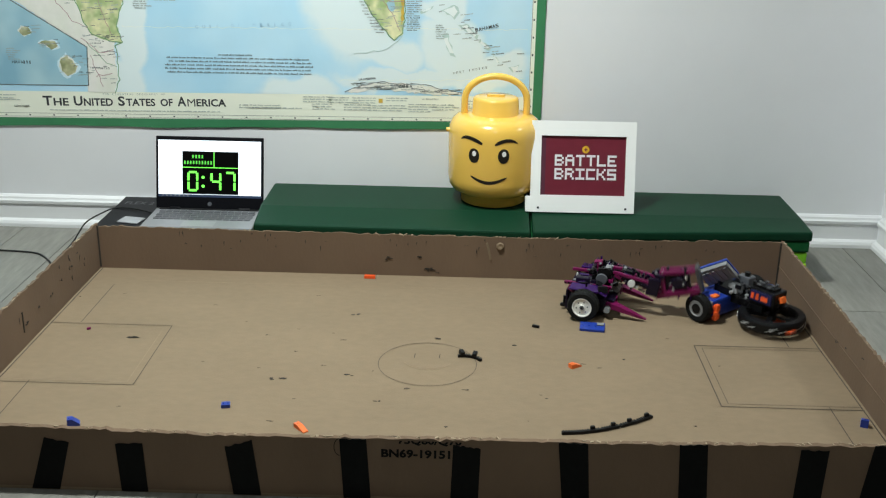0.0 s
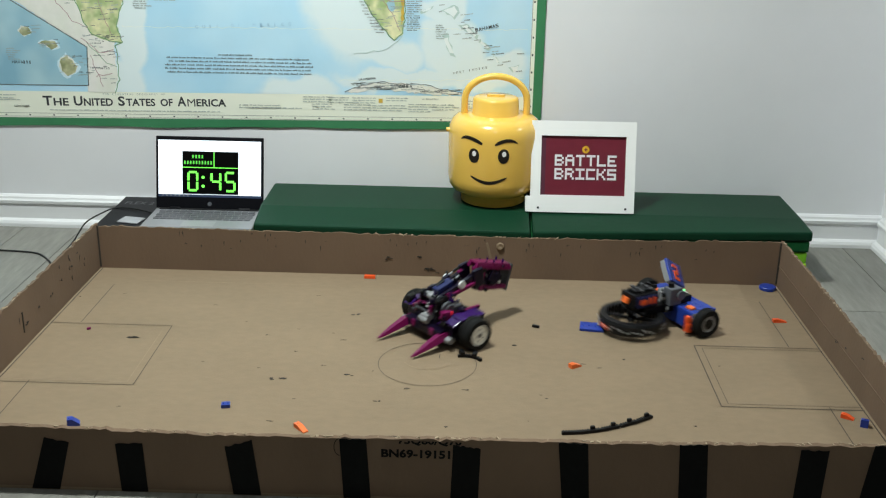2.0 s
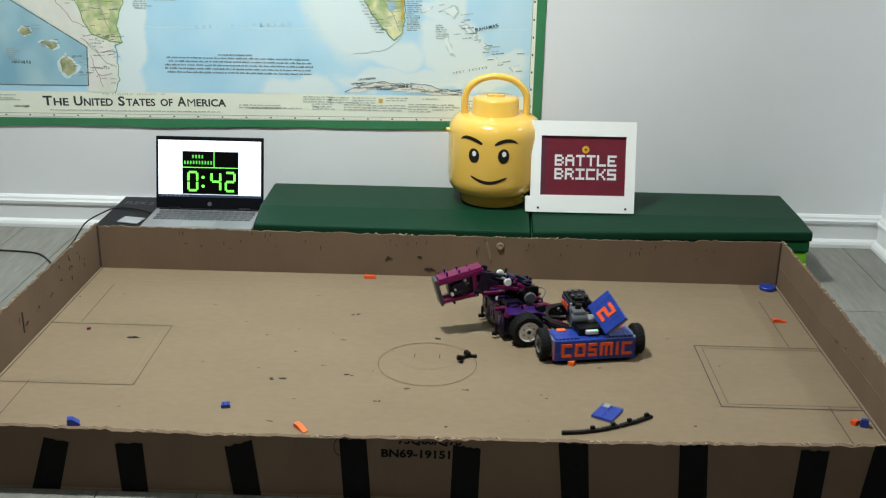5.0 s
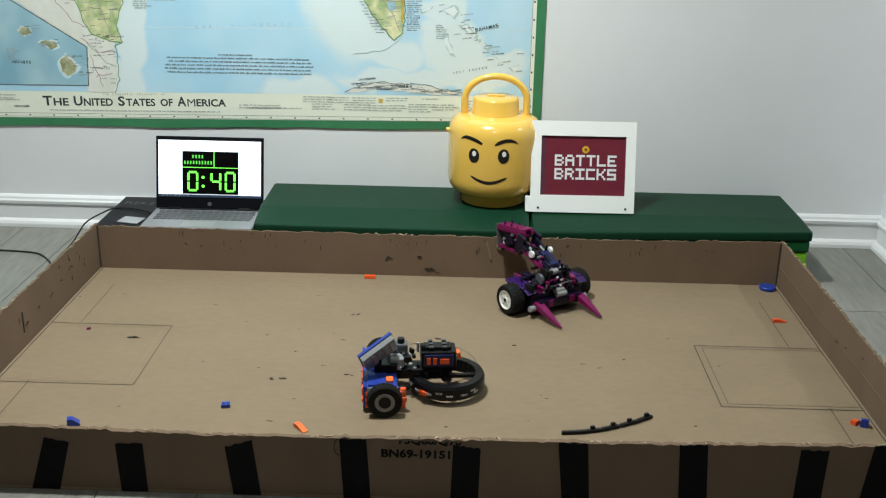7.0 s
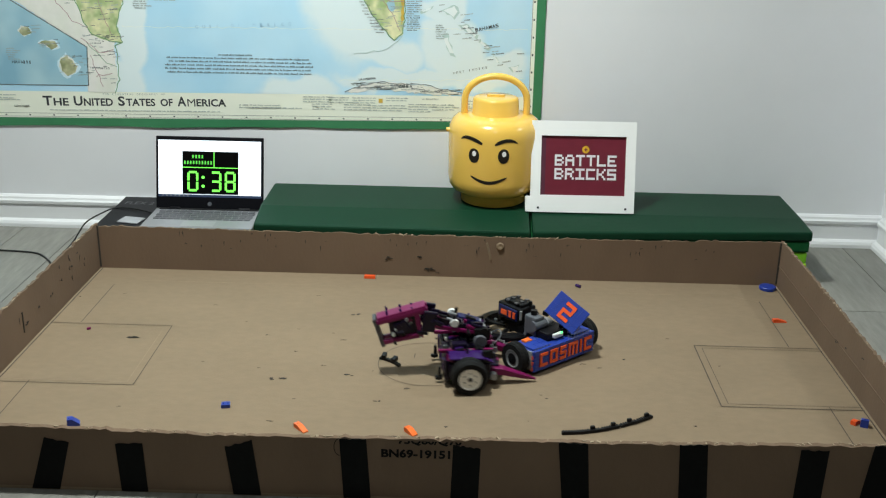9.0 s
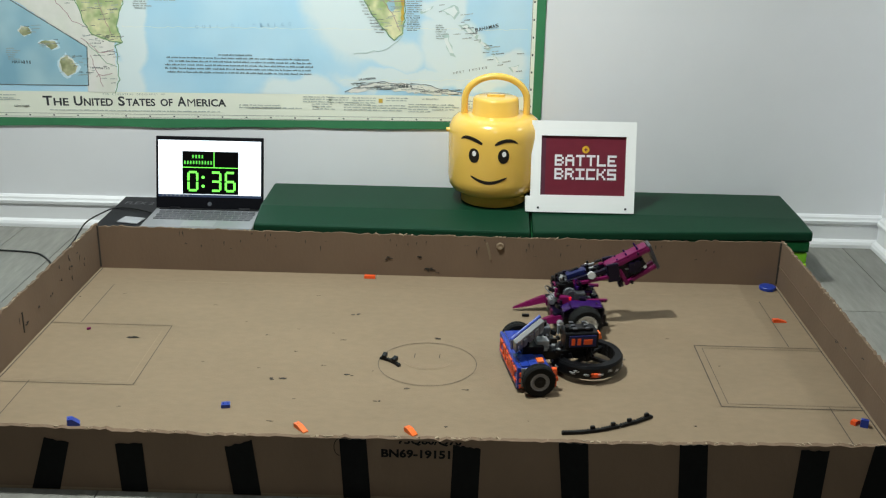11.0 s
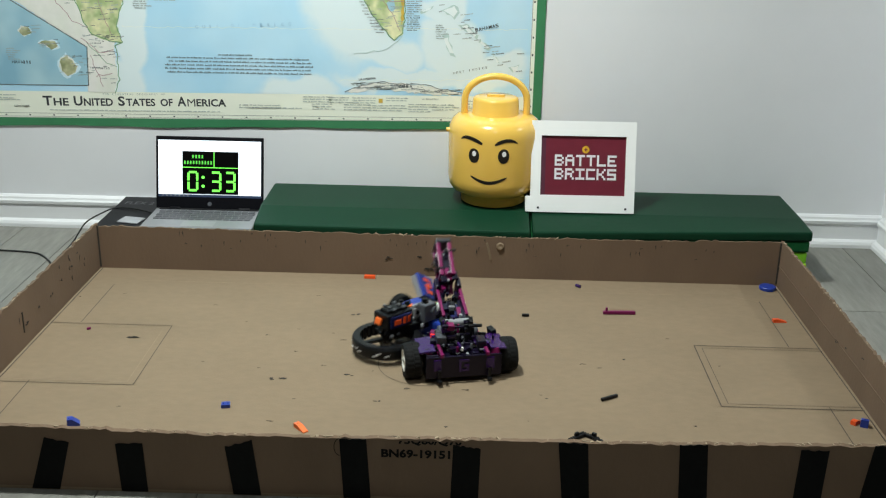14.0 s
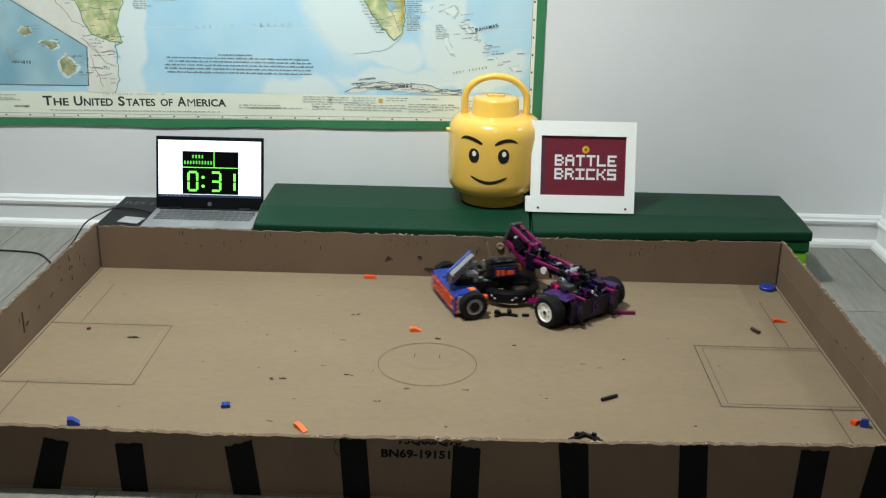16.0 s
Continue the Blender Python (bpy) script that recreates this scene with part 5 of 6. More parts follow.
def spinner_robot():
    bot = empty("spinner_robot", pose(0, 0, 0))
    tagged(bot, "blue and orange brick robot with a black ring spinner", "toy robot", "fighting robots")
    wheels = []
    for s in (-1, 1):
        wheels.append(wheel(bot, pose(s * 0.1105, 0, 0.0360), 0.0360, 0.023, 0.0205, M_RIMGREY, s, "black tyre on a grey rim"))
    bm = box(bmesh.new(), (0.198, 0.070, 0.050), (0, -0.006, 0.036), None, 0.006)
    part("body", bm, M_BLUE, bot, "blue brick body")
    part("axle", rod(bmesh.new(), 0.004, 0.21, (0, 0, 0.0375), "X", 12), M_BLACK, bot)
    bm = box(bmesh.new(), (0.199, 0.004, 0.051), (0, -0.0415, 0.036))
    for r in range(6):
        for c in range(12):
            box(bm, (0.0160, 0.0034, 0.0079), (-0.0913 + c * 0.0166, -0.0440, 0.0147 + r * 0.0086), None, 0.0005)
    part("rear_plate", bm, M_BLUE, bot, "blue stacked brick rear panel")
    x = -0.083
    for ch, cell in (("C", 0.0062), ("O", 0.0062), ("S", 0.0050), ("M", 0.0062), ("I", 0.0062), ("C", 0.0062)):
        bm = bmesh.new()
        for r, row in enumerate(LETTERS[ch]):
            for c, bit in enumerate(row):
                if bit == "1":
                    box(bm, (cell, 0.003, 0.0068), (x + (c + 0.5) * cell, -0.0468, 0.050 - r * 0.0066))
        part("letter", bm, M_ORANGE, bot, "orange brick letter")
        x += len(LETTERS[ch][0]) * cell + 0.0082
    bm = bmesh.new()
    for s in (-1, 1):
        for k in range(4):
            for j in range(2):
                rod(bm, 0.0024, 0.0016, (s * (0.045 + k * 0.014), -0.022 + j * 0.03, 0.0615), "Z", 8)
    part("studs", bm, M_BLUE, bot)
    bm = bmesh.new()
    for s in (-1, 1):
        for k in range(5):
            rod(bm, 0.002, 0.001, (s * (0.04 + k * 0.012), -0.0415, 0.0585), "Y", 8)
    part("stud_holes", bm, M_LGREY, bot)
    for s in (-1, 1):
        part("deck_tile", box(bmesh.new(), (0.022, 0.016, 0.006), (s * 0.070, 0.012, 0.0635), None, 0.0015), M_ORANGE2, bot, "orange deck tile")
        bm = box(bmesh.new(), (0.013, 0.012, 0.02), (s * 0.094, 0.040, 0.045), None, 0.003)
        box(bm, (0.013, 0.012, 0.017), (s * 0.094, 0.040, 0.021), None, 0.003)
        part("corner_block", bm, M_ORANGE, bot, "orange corner block")
        part("side_rail", box(bmesh.new(), (0.010, 0.020, 0.036), (s * 0.082, 0.030, 0.034), None, 0.002), M_NAVY, bot)
        part("end_cap", box(bmesh.new(), (0.003, 0.066, 0.046), (s * 0.1, -0.004, 0.037), None, 0.001), M_LGREY, bot)
    for s in (-1, 1):
        bm = bmesh.new()
        for k in range(3):
            for j in range(2):
                box(bm, (0.019, 0.019, 0.004), (s * (0.047 + k * 0.0195), -0.026 + j * 0.0195, 0.0625), None, 0.0006)
        part("deck_plates", bm, M_BLUE, bot, "blue studded deck plates")
        bm = bmesh.new()
        for k in range(6):
            for q in (-0.0362, 0.0062):
                rod(bm, 0.0017, 0.0012, (s * (0.041 + k * 0.0098), q, 0.0622), "Y", 8)
        for k in range(5):
            rod(bm, 0.0017, 0.0012, (s * 0.1002, -0.03 + k * 0.010, 0.056), "X", 8)
        tagged(part("pin_ends", bm, M_LGREY, bot, "pale pin ends"), kind="stuff")
        for k in range(3):
            part("bumper_brick", box(bmesh.new(), (0.010, 0.013, 0.011), (s * (0.096 + 0.002 * (k % 2)), 0.038 + 0.003 * (k % 2), 0.016 + 0.0145 * k), Euler((0.1 * k, 0.1, 0.2 * s)).to_matrix(), 0.0015), M_ORANGE, bot, "orange bumper brick")
            part("bumper_brick", box(bmesh.new(), (0.010, 0.010, 0.010), (s * 0.096, -0.036, 0.016 + 0.0145 * k), None, 0.0015), M_ORANGE, bot, "orange bumper brick")
    bm = box(bmesh.new(), (0.07, 0.05, 0.02), (0, 0.005, 0.070), None, 0.002)
    part("control_deck", bm, M_BLACK, bot)
    bm = box(bmesh.new(), (0.030, 0.038, 0.046), (-0.024, 0.036, 0.085), None, 0.004)
    rod(bm, 0.012, 0.04, (-0.024, 0.022, 0.088), "X", 16)
    part("motor", bm, M_GREY, bot, "dark grey motor block")
    bm = box(bmesh.new(), (0.032, 0.03, 0.022), (0.008, 0.03, 0.078), None, 0.003)
    part("gearbox", bm, M_LGREY, bot, "light grey gearbox")
    part("motor_knob", rod(bmesh.new(), 0.008, 0.012, (-0.022, 0.04, 0.113), "Z", 14), M_BLACK, bot)
    part("white_block", box(bmesh.new(), (0.03, 0.02, 0.01), (-0.004, -0.018, 0.072), None, 0.002), M_PEARL, bot)
    part("power_light", box(bmesh.new(), (0.004, 0.003, 0.004), (0.004, -0.028, 0.078)), M_GREENGLOW, bot, "tiny green glowing light")
    part("spine", box(bmesh.new(), (0.05, 0.10, 0.022), (0, 0.078, 0.052), None, 0.003), M_BLACK, bot, "black spine beam")
    # housing above the ring
    bm = box(bmesh.new(), (0.054, 0.078, 0.040), (0, 0.122, 0.085), None, 0.004)
    rod(bm, 0.005, 0.014, (0.012, 0.088, 0.110), "Z", 10)
    box(bm, (0.03, 0.06, 0.008), (0.0, 0.12, 0.108), None, 0.002)
    part("housing", bm, M_BLACK, bot, "black spinner housing")
    for s in (-1, 1):
        part("housing_side", box(bmesh.new(), (0.004, 0.064, 0.028), (s * 0.029, 0.122, 0.086), None, 0.0015), M_NAVY, bot, "dark blue side plate")
        bm = box(bmesh.new(), (0.002, 0.008, 0.016), (s * 0.0318, 0.099, 0.086))
        box(bm, (0.002, 0.008, 0.016), (s * 0.0318, 0.113, 0.086))
        box(bm, (0.002, 0.020, 0.012), (s * 0.0318, 0.134, 0.085))
        part("side_marks", bm, M_ORANGE, bot, "orange stripe tiles")
    part("nose_tile", box(bmesh.new(), (0.02, 0.008, 0.016), (0, 0.168, 0.088), Euler((0.3, 0, 0)).to_matrix(), 0.002), M_ORANGE2, bot, "orange nose tile")
    rr = random.Random(9)
    for mat, n, lab in ((M_BLACK, 26, "black axles and connectors"), (M_DGREY, 12, "dark grey connectors"), (M_LGREY, 9, "light grey pins")):
        bm = bmesh.new()
        for k in range(n):
            at = (rr.uniform(-0.036, 0.036), rr.uniform(0.045, 0.16), rr.uniform(0.050, 0.070)) if k % 3 else (rr.uniform(-0.034, 0.034), rr.uniform(0.02, 0.08), rr.uniform(0.066, 0.094))
            if k % 2:
                rod(bm, rr.uniform(0.002, 0.0042), rr.uniform(0.008, 0.024), at, rr.choice("XYZ"), 10)
            else:
                box(bm, (rr.uniform(0.006, 0.016), rr.uniform(0.006, 0.016), rr.uniform(0.006, 0.012)), at, Euler((rr.uniform(-0.3, 0.3), 0, rr.uniform(-0.6, 0.6))).to_matrix(), 0.0012)
        tagged(part("connector_cluster", bm, mat, bot, lab), kind="stuff")
    bm = bmesh.new()
    for k in range(6):
        box(bm, (0.0085, 0.010, 0.0035), (-0.018 + 0.0175 * (k % 3), 0.105 + 0.03 * (k // 3), 0.1135), None, 0.0008)
    part("housing_studs", bm, M_DGREY, bot)
    part("hub_post", rod(bmesh.new(), 0.012, 0.05, (0, 0.142, 0.05), "Z", 16), M_BLACK, bot)
    # ring spinner
    ring = empty("ring_spinner", pose(0, 0.142, 0.0))
    ring.parent = bot
    ring["label"] = "black toothed ring spinner"
    bm = lathe(bmesh.new(), [(0.066, 0.016), (0.082, 0.014), (0.0845, 0.020), (0.0845, 0.040), (0.081, 0.046), (0.066, 0.046), (0.066, 0.016)], 112)
    for k, v in enumerate(list(bm.verts)):
        row, col = divmod(k, 112)
        if row in (0, 5, 6) and col % 4 < 2:
            v.co.x, v.co.y = v.co.x * 0.965, v.co.y * 0.965
    part("ring", bm, M_BLACK, ring, "black ring gear")
    for k in range(28):
        a = 2 * math.pi * k / 28 + 0.06 * (k % 3)
        if k % 4 != 1:
            part("ring_pin", box(bmesh.new(), (0.0024, 0.005, 0.005), (0.0848 * math.cos(a), 0.0848 * math.sin(a), 0.026 + 0.006 * (k % 2)), Matrix.Rotation(a, 3, "Z"), 0.0008), M_PEARL, ring, "white pin end")
    for k in range(4):
        a = math.pi / 2 * k + 0.4
        part("spoke", box(bmesh.new(), (0.056, 0.010, 0.008), (0.038 * math.cos(a), 0.038 * math.sin(a), 0.034), Matrix.Rotation(a, 3, "Z"), 0.0015), M_BLACK, ring)
    for k in range(1):
        a = math.pi * k + 1.2
        part("ring_tooth", box(bmesh.new(), (0.008, 0.014, 0.010), (0.086 * math.cos(a), 0.086 * math.sin(a), 0.026), Matrix.Rotation(a, 3, "Z"), 0.002), M_ORANGE, ring, "orange striking tooth")
    # tilted wing with the digit
    nrm = Vector((-0.667, -0.553, 0.503)).normalized()
    e1 = Vector((nrm.y, -nrm.x, 0)).normalized()
    e2 = nrm.cross(e1)
    if e2.z < 0:
        e2 = -e2
    lean = radians(35)
    lng = (-e1 * math.cos(lean) - e2 * math.sin(lean)).normalized()
    sht = nrm.cross(lng).normalized()
    m = Matrix((lng, sht, nrm)).transposed().to_4x4()
    m.translation = Vector((0.033, -0.015, 0.117))
    wing = part("wing", box(bmesh.new(), (0.088, 0.064, 0.006), (0, 0, 0), None, 0.0015), M_BLUE, bot, "tilted blue wing plate", at=m)
    bm = box(bmesh.new(), (0.084, 0.060, 0.013), (0, 0, -0.0096), None, 0.002)
    for k in range(5):
        box(bm, (0.010, 0.044, 0.004), (-0.032 + k * 0.016, 0, -0.0170), None, 0.001)
    part("wing_back", bm, M_RIMGREY, wing, "grey underside frame")
    bm = bmesh.new()
    for k in range(9):
        for s in (-1, 1):
            rod(bm, 0.0022, 0.001, (-0.036 + k * 0.009, s * 0.0285, -0.009), "Y", 8)
    tagged(part("wing_studs", bm, M_LGREY, wing), kind="stuff")
    bm = bmesh.new()
    for r, row in enumerate(("1111", "0001", "1111", "1000", "1111")):
        for c, bit in enumerate(row):
            if bit == "1":
                box(bm, (0.0072, 0.0088, 0.002), (-0.011 + c * 0.0072, 0.0176 - r * 0.0088, 0.0046))
    cells = bmesh.new()
    for r in range(4):
        for c in range(5):
            box(cells, (0.0168, 0.0152, 0.0014), (-0.0348 + c * 0.0174, -0.0238 + r * 0.0159, 0.0031), None, 0.0004)
    part("wing_tiles", cells, M_BLUE, wing, "blue smooth tiles")
    part("wing_digit", bm, M_ORANGE, wing, "orange brick digit")
    part("wing_post", box(bmesh.new(), (0.012, 0.012, 0.05), (0.026, -0.010, 0.085), Euler((0, 0.2, 0)).to_matrix(), 0.002), M_BLACK, bot)
    resize(bot, 0.95, wheels)
    return bot, wheels, ring


def resize(bot, k, keep):
    """Brings every part but the wheels to the robot's true size."""
    todo = [c for c in bot.children if c not in keep]
    for ob in todo:
        m = ob.matrix_basis.copy()
        m.translation = m.translation * k
        ob.matrix_basis = m
        if ob.data:
            ob.data.transform(Matrix.Scale(k, 4))
        todo.extend(ob.children)


hammer_bot, hammer_wheels, hammer_arm, hammer_head = hammer_robot()
spinner_bot, spinner_wheels, spinner_ring = spinner_robot()


# ---- loose pieces on the arena floor ----
def loose(name, bm, mat, x, y, turn, label, z=0.0):
    ob = part(name, bm, mat, at=pose(x, y, z, 0, 0, turn))
    return tagged(ob, label, "toy brick", "loose robot pieces")


def slope_brick(w, d, h):
    bm = bmesh.new()
    slab(bm, [(-w / 2, 0), (w / 2, 0), (w / 2, h * 0.25), (-w * 0.1, h), (-w / 2, h)], d, lambda u, v, q: Vector((u, q - d / 2, v)))
    rod(bm, 0.002, 0.001, (-w * 0.3, 0, h + 0.0005), "Z", 8)
    return bm


def plate(w, d, h, studs=3):
    bm = box(bmesh.new(), (w, d, h), (0, 0, h / 2 + 0.0003), None, 0.0008)
    for i in range(studs):
        rod(bm, 0.0022, 0.0016, (-w / 2 + (i + 0.5) * w / studs, 0, h + 0.001), "Z", 10)
    return bm


loose("blue_wedge", slope_brick(0.024, 0.016, 0.016), M_BLUE, -0.687, -0.318, 20, "small blue wedge piece lying on cardboard")
loose("blue_stud", plate(0.018, 0.015, 0.008, 2), M_BLUE, -0.405, -0.226, 10, "small blue brick lying on cardboard")
loose("orange_tooth", slope_brick(0.034, 0.012, 0.009), M_ORANGE2, -0.237, -0.309, -48, "orange tapered piece lying on cardboard")
loose("orange_tile", plate(0.03, 0.012, 0.008, 3), M_ORANGE, -0.179, 0.515, 0, "orange tile lying by the back wall")
loose("blue_wedge", slope_brick(0.020, 0.015, 0.017), M_BLUE, 0.897, -0.226, 70, "small blue wedge piece by the side wall")
loose("pink_pin", rod(bmesh.new(), 0.003, 0.009, (0, 0, 0.003), "X", 8), M_MAGENTA, -0.815, 0.132, 30, "tiny pink pin on cardboard")
bm = lathe(bmesh.new(), [(0.0, 0.0003), (0.021, 0.0003), (0.022, 0.002), (0.022, 0.008), (0.0205, 0.0095), (0.0, 0.0095)], 28)
loose("blue_tile", bm, M_BLUE, 0.893, 0.512, 5, "round blue tile in the arena corner")
loose("orange_tooth", slope_brick(0.034, 0.011, 0.008), M_ORANGE, 0.866, 0.292, 3, "orange tapered piece lying on cardboard")
orange_mover = loose("orange_tooth", slope_brick(0.028, 0.013, 0.010), M_ORANGE2, 0.332, 0.006, 35, "orange tapered piece knocked about on cardboard")
orange_late = loose("orange_tooth", slope_brick(0.026, 0.011, 0.009), M_ORANGE, 0.6, -0.47, 20, "orange tapered piece near the side wall")
blue_plate = loose("blue_plate", plate(0.06, 0.045, 0.006, 4), M_BLUE, 0.393, 0.222, -8, "square blue plate with a pale sticker lying on cardboard")
part("sticker", box(bmesh.new(), (0.016, 0.014, 0.001), (0.019, 0.010, 0.0085)), M_LGREY, blue_plate, "pale sticker")
black_pin = loose("black_pin", beam(bmesh.new(), 0.018, (0, 0, 0.004), None, 0.007, "X"), M_BLACK, 0.255, 0.216, -25, "short black beam lying on cardboard")
bm = beam(bmesh.new(), 0.082, (0, 0, 0.0045), None, 0.009, "X")
rod(bm, 0.003, 0.012, (-0.032, 0, 0.012), "Z", 8)
magenta_beam = loose("magenta_beam", bm, M_MAGENTA, 0, 0, 3, "long magenta beam broken off a robot")
black_beam = loose("black_beam", beam(bmesh.new(), 0.042, (0, 0, 0.004), None, 0.007, "X"), M_BLACK, 0, 0, 30, "short black beam broken off a robot")
purple_pin = loose("purple_pin", rod(bmesh.new(), 0.0045, 0.014, (0, 0, 0.0045), "X", 10), M_PURPLE, 0, 0, -40, "small purple pin lying on cardboard")


brown_pin = loose("brown_pin", rod(bmesh.new(), 0.005, 0.026, (0, 0, 0.005), "X", 10), M_DBROWN, 0, 0, 0, "small dark brown pin thrown off a robot")


def tread(name, n, length, label):
    """Chain of rigid black tread links under one thing."""
    root = empty(name, pose(0, 0, 0))
    tagged(root, label, "tread strip", "loose robot pieces")
    links = []
    for k in range(n):
        bm = box(bmesh.new(), (length + 0.003, 0.0075, 0.006), (0, 0, 0.0035), None, 0.0012)
        m = int(length / 0.005)
        for q in range(m):
            box(bm, (0.0026, 0.0085, 0.0012), (-length / 2 + (q + 0.5) * length / m, 0, 0.0068))
        if n > 4 and length > 0.02 and k:
            box(bm, (0.009, 0.006, 0.009), (0.008 - 0.004 * (k % 2), 0.003, 0.0085), None, 0.001)
        if length < 0.02 and k % 2 == 0:
            box(bm, (0.010, 0.014, 0.010), (0.001, 0.003, 0.010), Euler((0.2, 0.1, 0.25)).to_matrix(), 0.0012)
        links.append(part("link", bm, M_BLACK, root))
    return root, links


long_tread, long_links = tread("tread_strip", 5, 0.039, "curved strip of black tread links by the front wall")
short_tread, short_links = tread("tread_piece", 4, 0.0145, "short piece of black tread links on cardboard")

# ---- plank floor, in real boards ----
floor = box(bmesh.new(), (HALL_X - LEFT_X + 0.2, WALL_Y - FRONT_Y + 0.2, 0.04), ((HALL_X + LEFT_X) / 2, (WALL_Y + FRONT_Y) / 2, FLOOR_Z - 0.0235))
floor = structure("floor", floor, material("floor_gap", (0.10, 0.09, 0.08), 0.8), "grey wood-look plank floor")
PW, PL = 0.178, 1.22
plank_mesh = None
col = 0
x = LEFT_X
while x < HALL_X:
    y = FRONT_Y - (col * 0.43 % PL)
    while y < WALL_Y:
        y0, y1 = max(y, FRONT_Y), min(y + PL, WALL_Y)
        if y1 - y0 > 0.05:
            if y1 - y0 > PL - 0.001:
                if plank_mesh is None:
                    p0 = part("plank", box(bmesh.new(), (PW - 0.0022, PL - 0.0025, 0.0034), (0, 0, -0.0017), None, 0.0008), M_PLANK, floor)
                    plank_mesh = p0.data
                    ob = p0
                else:
                    ob = new("plank", plank_mesh)
                    ob.parent = floor
            else:
                ob = part("plank", box(bmesh.new(), (PW - 0.0022, y1 - y0 - 0.0025, 0.0034), (0, 0, -0.0017), None, 0.0008), M_PLANK, floor)
            ob.matrix_basis = pose(x + PW / 2, (y0 + y1) / 2, FLOOR_Z)
        y += PL
    x += PW
    col += 1

# ---- what moves ----
# seconds, x, y, heading in degrees, arm angle up from lying back
HAMMER = [
    (0, 0.405, 0.375, -107.1, 184), (0.2, 0.41, 0.4, -107.3, 155), (0.5, 0.393, 0.413, -113.8, 2), (0.7, 0.362, 0.398, -99.6, 4),
    (1, 0.308, 0.379, -93.7, 8), (1.2, 0.166, 0.399, -87.7, 4), (1.5, 0.032, 0.38, -103.2, 2), (1.7, 0.065, 0.374, -145.9, 2),
    (2, 0.035, 0.168, -228.7, 5), (2.2, -0.148, 0.074, -238.8, 2), (2.5, -0.291, -0.114, -164, 10), (2.7, -0.192, -0.194, -99.3, 2),
    (3, 0.061, -0.105, -68.1, 6), (3.2, 0.163, -0.054, -66.3, 8), (3.5, 0.184, -0.06, -61.7, 6), (3.7, 0.233, -0.038, -58.6, 10),
    (4, 0.252, 0.01, -29.8, 8), (4.2, 0.254, 0.105, -56, 6), (4.7, 0.22, 0.16, -62, 6), (5.2, 0.19, 0.275, -85, 6),
    (5.7, 0.25, 0.37, -115, 30), (6.3, 0.291, 0.382, -134.2, 184), (6.5, 0.298, 0.333, -140.3, 83), (6.7, 0.293, 0.399, -139.3, 3),
    (7, 0.283, 0.364, -145.2, 12), (7.2, 0.307, 0.269, -197.2, 11), (7.5, 0.152, 0.257, -258.7, 4), (7.7, 0.031, 0.26, -236, 2),
    (8, -0.058, 0.143, -170.6, 12), (8.2, -0.011, 0.084, -124.1, 4), (8.5, 0.06, 0.024, -115.3, 5), (8.7, 0.053, 0.013, -108, 2),
    (9, 0.081, -0.027, -82.9, 4), (9.2, 0.122, -0.054, -61.5, 6), (9.7, 0.02, 0.03, -35, 6), (10.2, 0.06, 0.21, 15, 6),
    (10.7, 0.27, 0.29, 70, 6), (11.3, 0.385, 0.235, 108, 5), (11.5, 0.38, 0.209, 117.5, 2), (11.7, 0.338, 0.162, 165.1, 8),
    (12, 0.329, 0.066, 195.4, 7), (12.2, 0.315, 0.026, 198.8, 7), (12.5, 0.301, -0.026, 179.6, 7), (12.7, 0.285, -0.048, 167.8, 8),
    (13, 0.226, -0.103, 130.8, 12), (13.2, 0.18, -0.115, 112, 75), (13.3, 0.156, -0.123, 98.3, 172), (13.5, 0.123, -0.097, 69.8, 176),
    (13.7, 0.097, -0.079, 48.3, 171), (13.8, 0.09, -0.066, 40.1, 168), (14, 0.072, -0.04, 12.3, 156), (14.2, 0.059, -0.057, 6, 61),
    (14.5, 0.057, -0.095, 9.1, 2), (14.7, 0.057, -0.06, -6.5, 2), (15, 0.165, 0.103, -52.9, 3), (15.2, 0.254, 0.138, -21.1, 15),
    (15.5, 0.359, 0.232, -2.6, 64), (15.7, 0.402, 0.23, 24.8, 171), (16, 0.37, 0.3, 40.4, 174)]
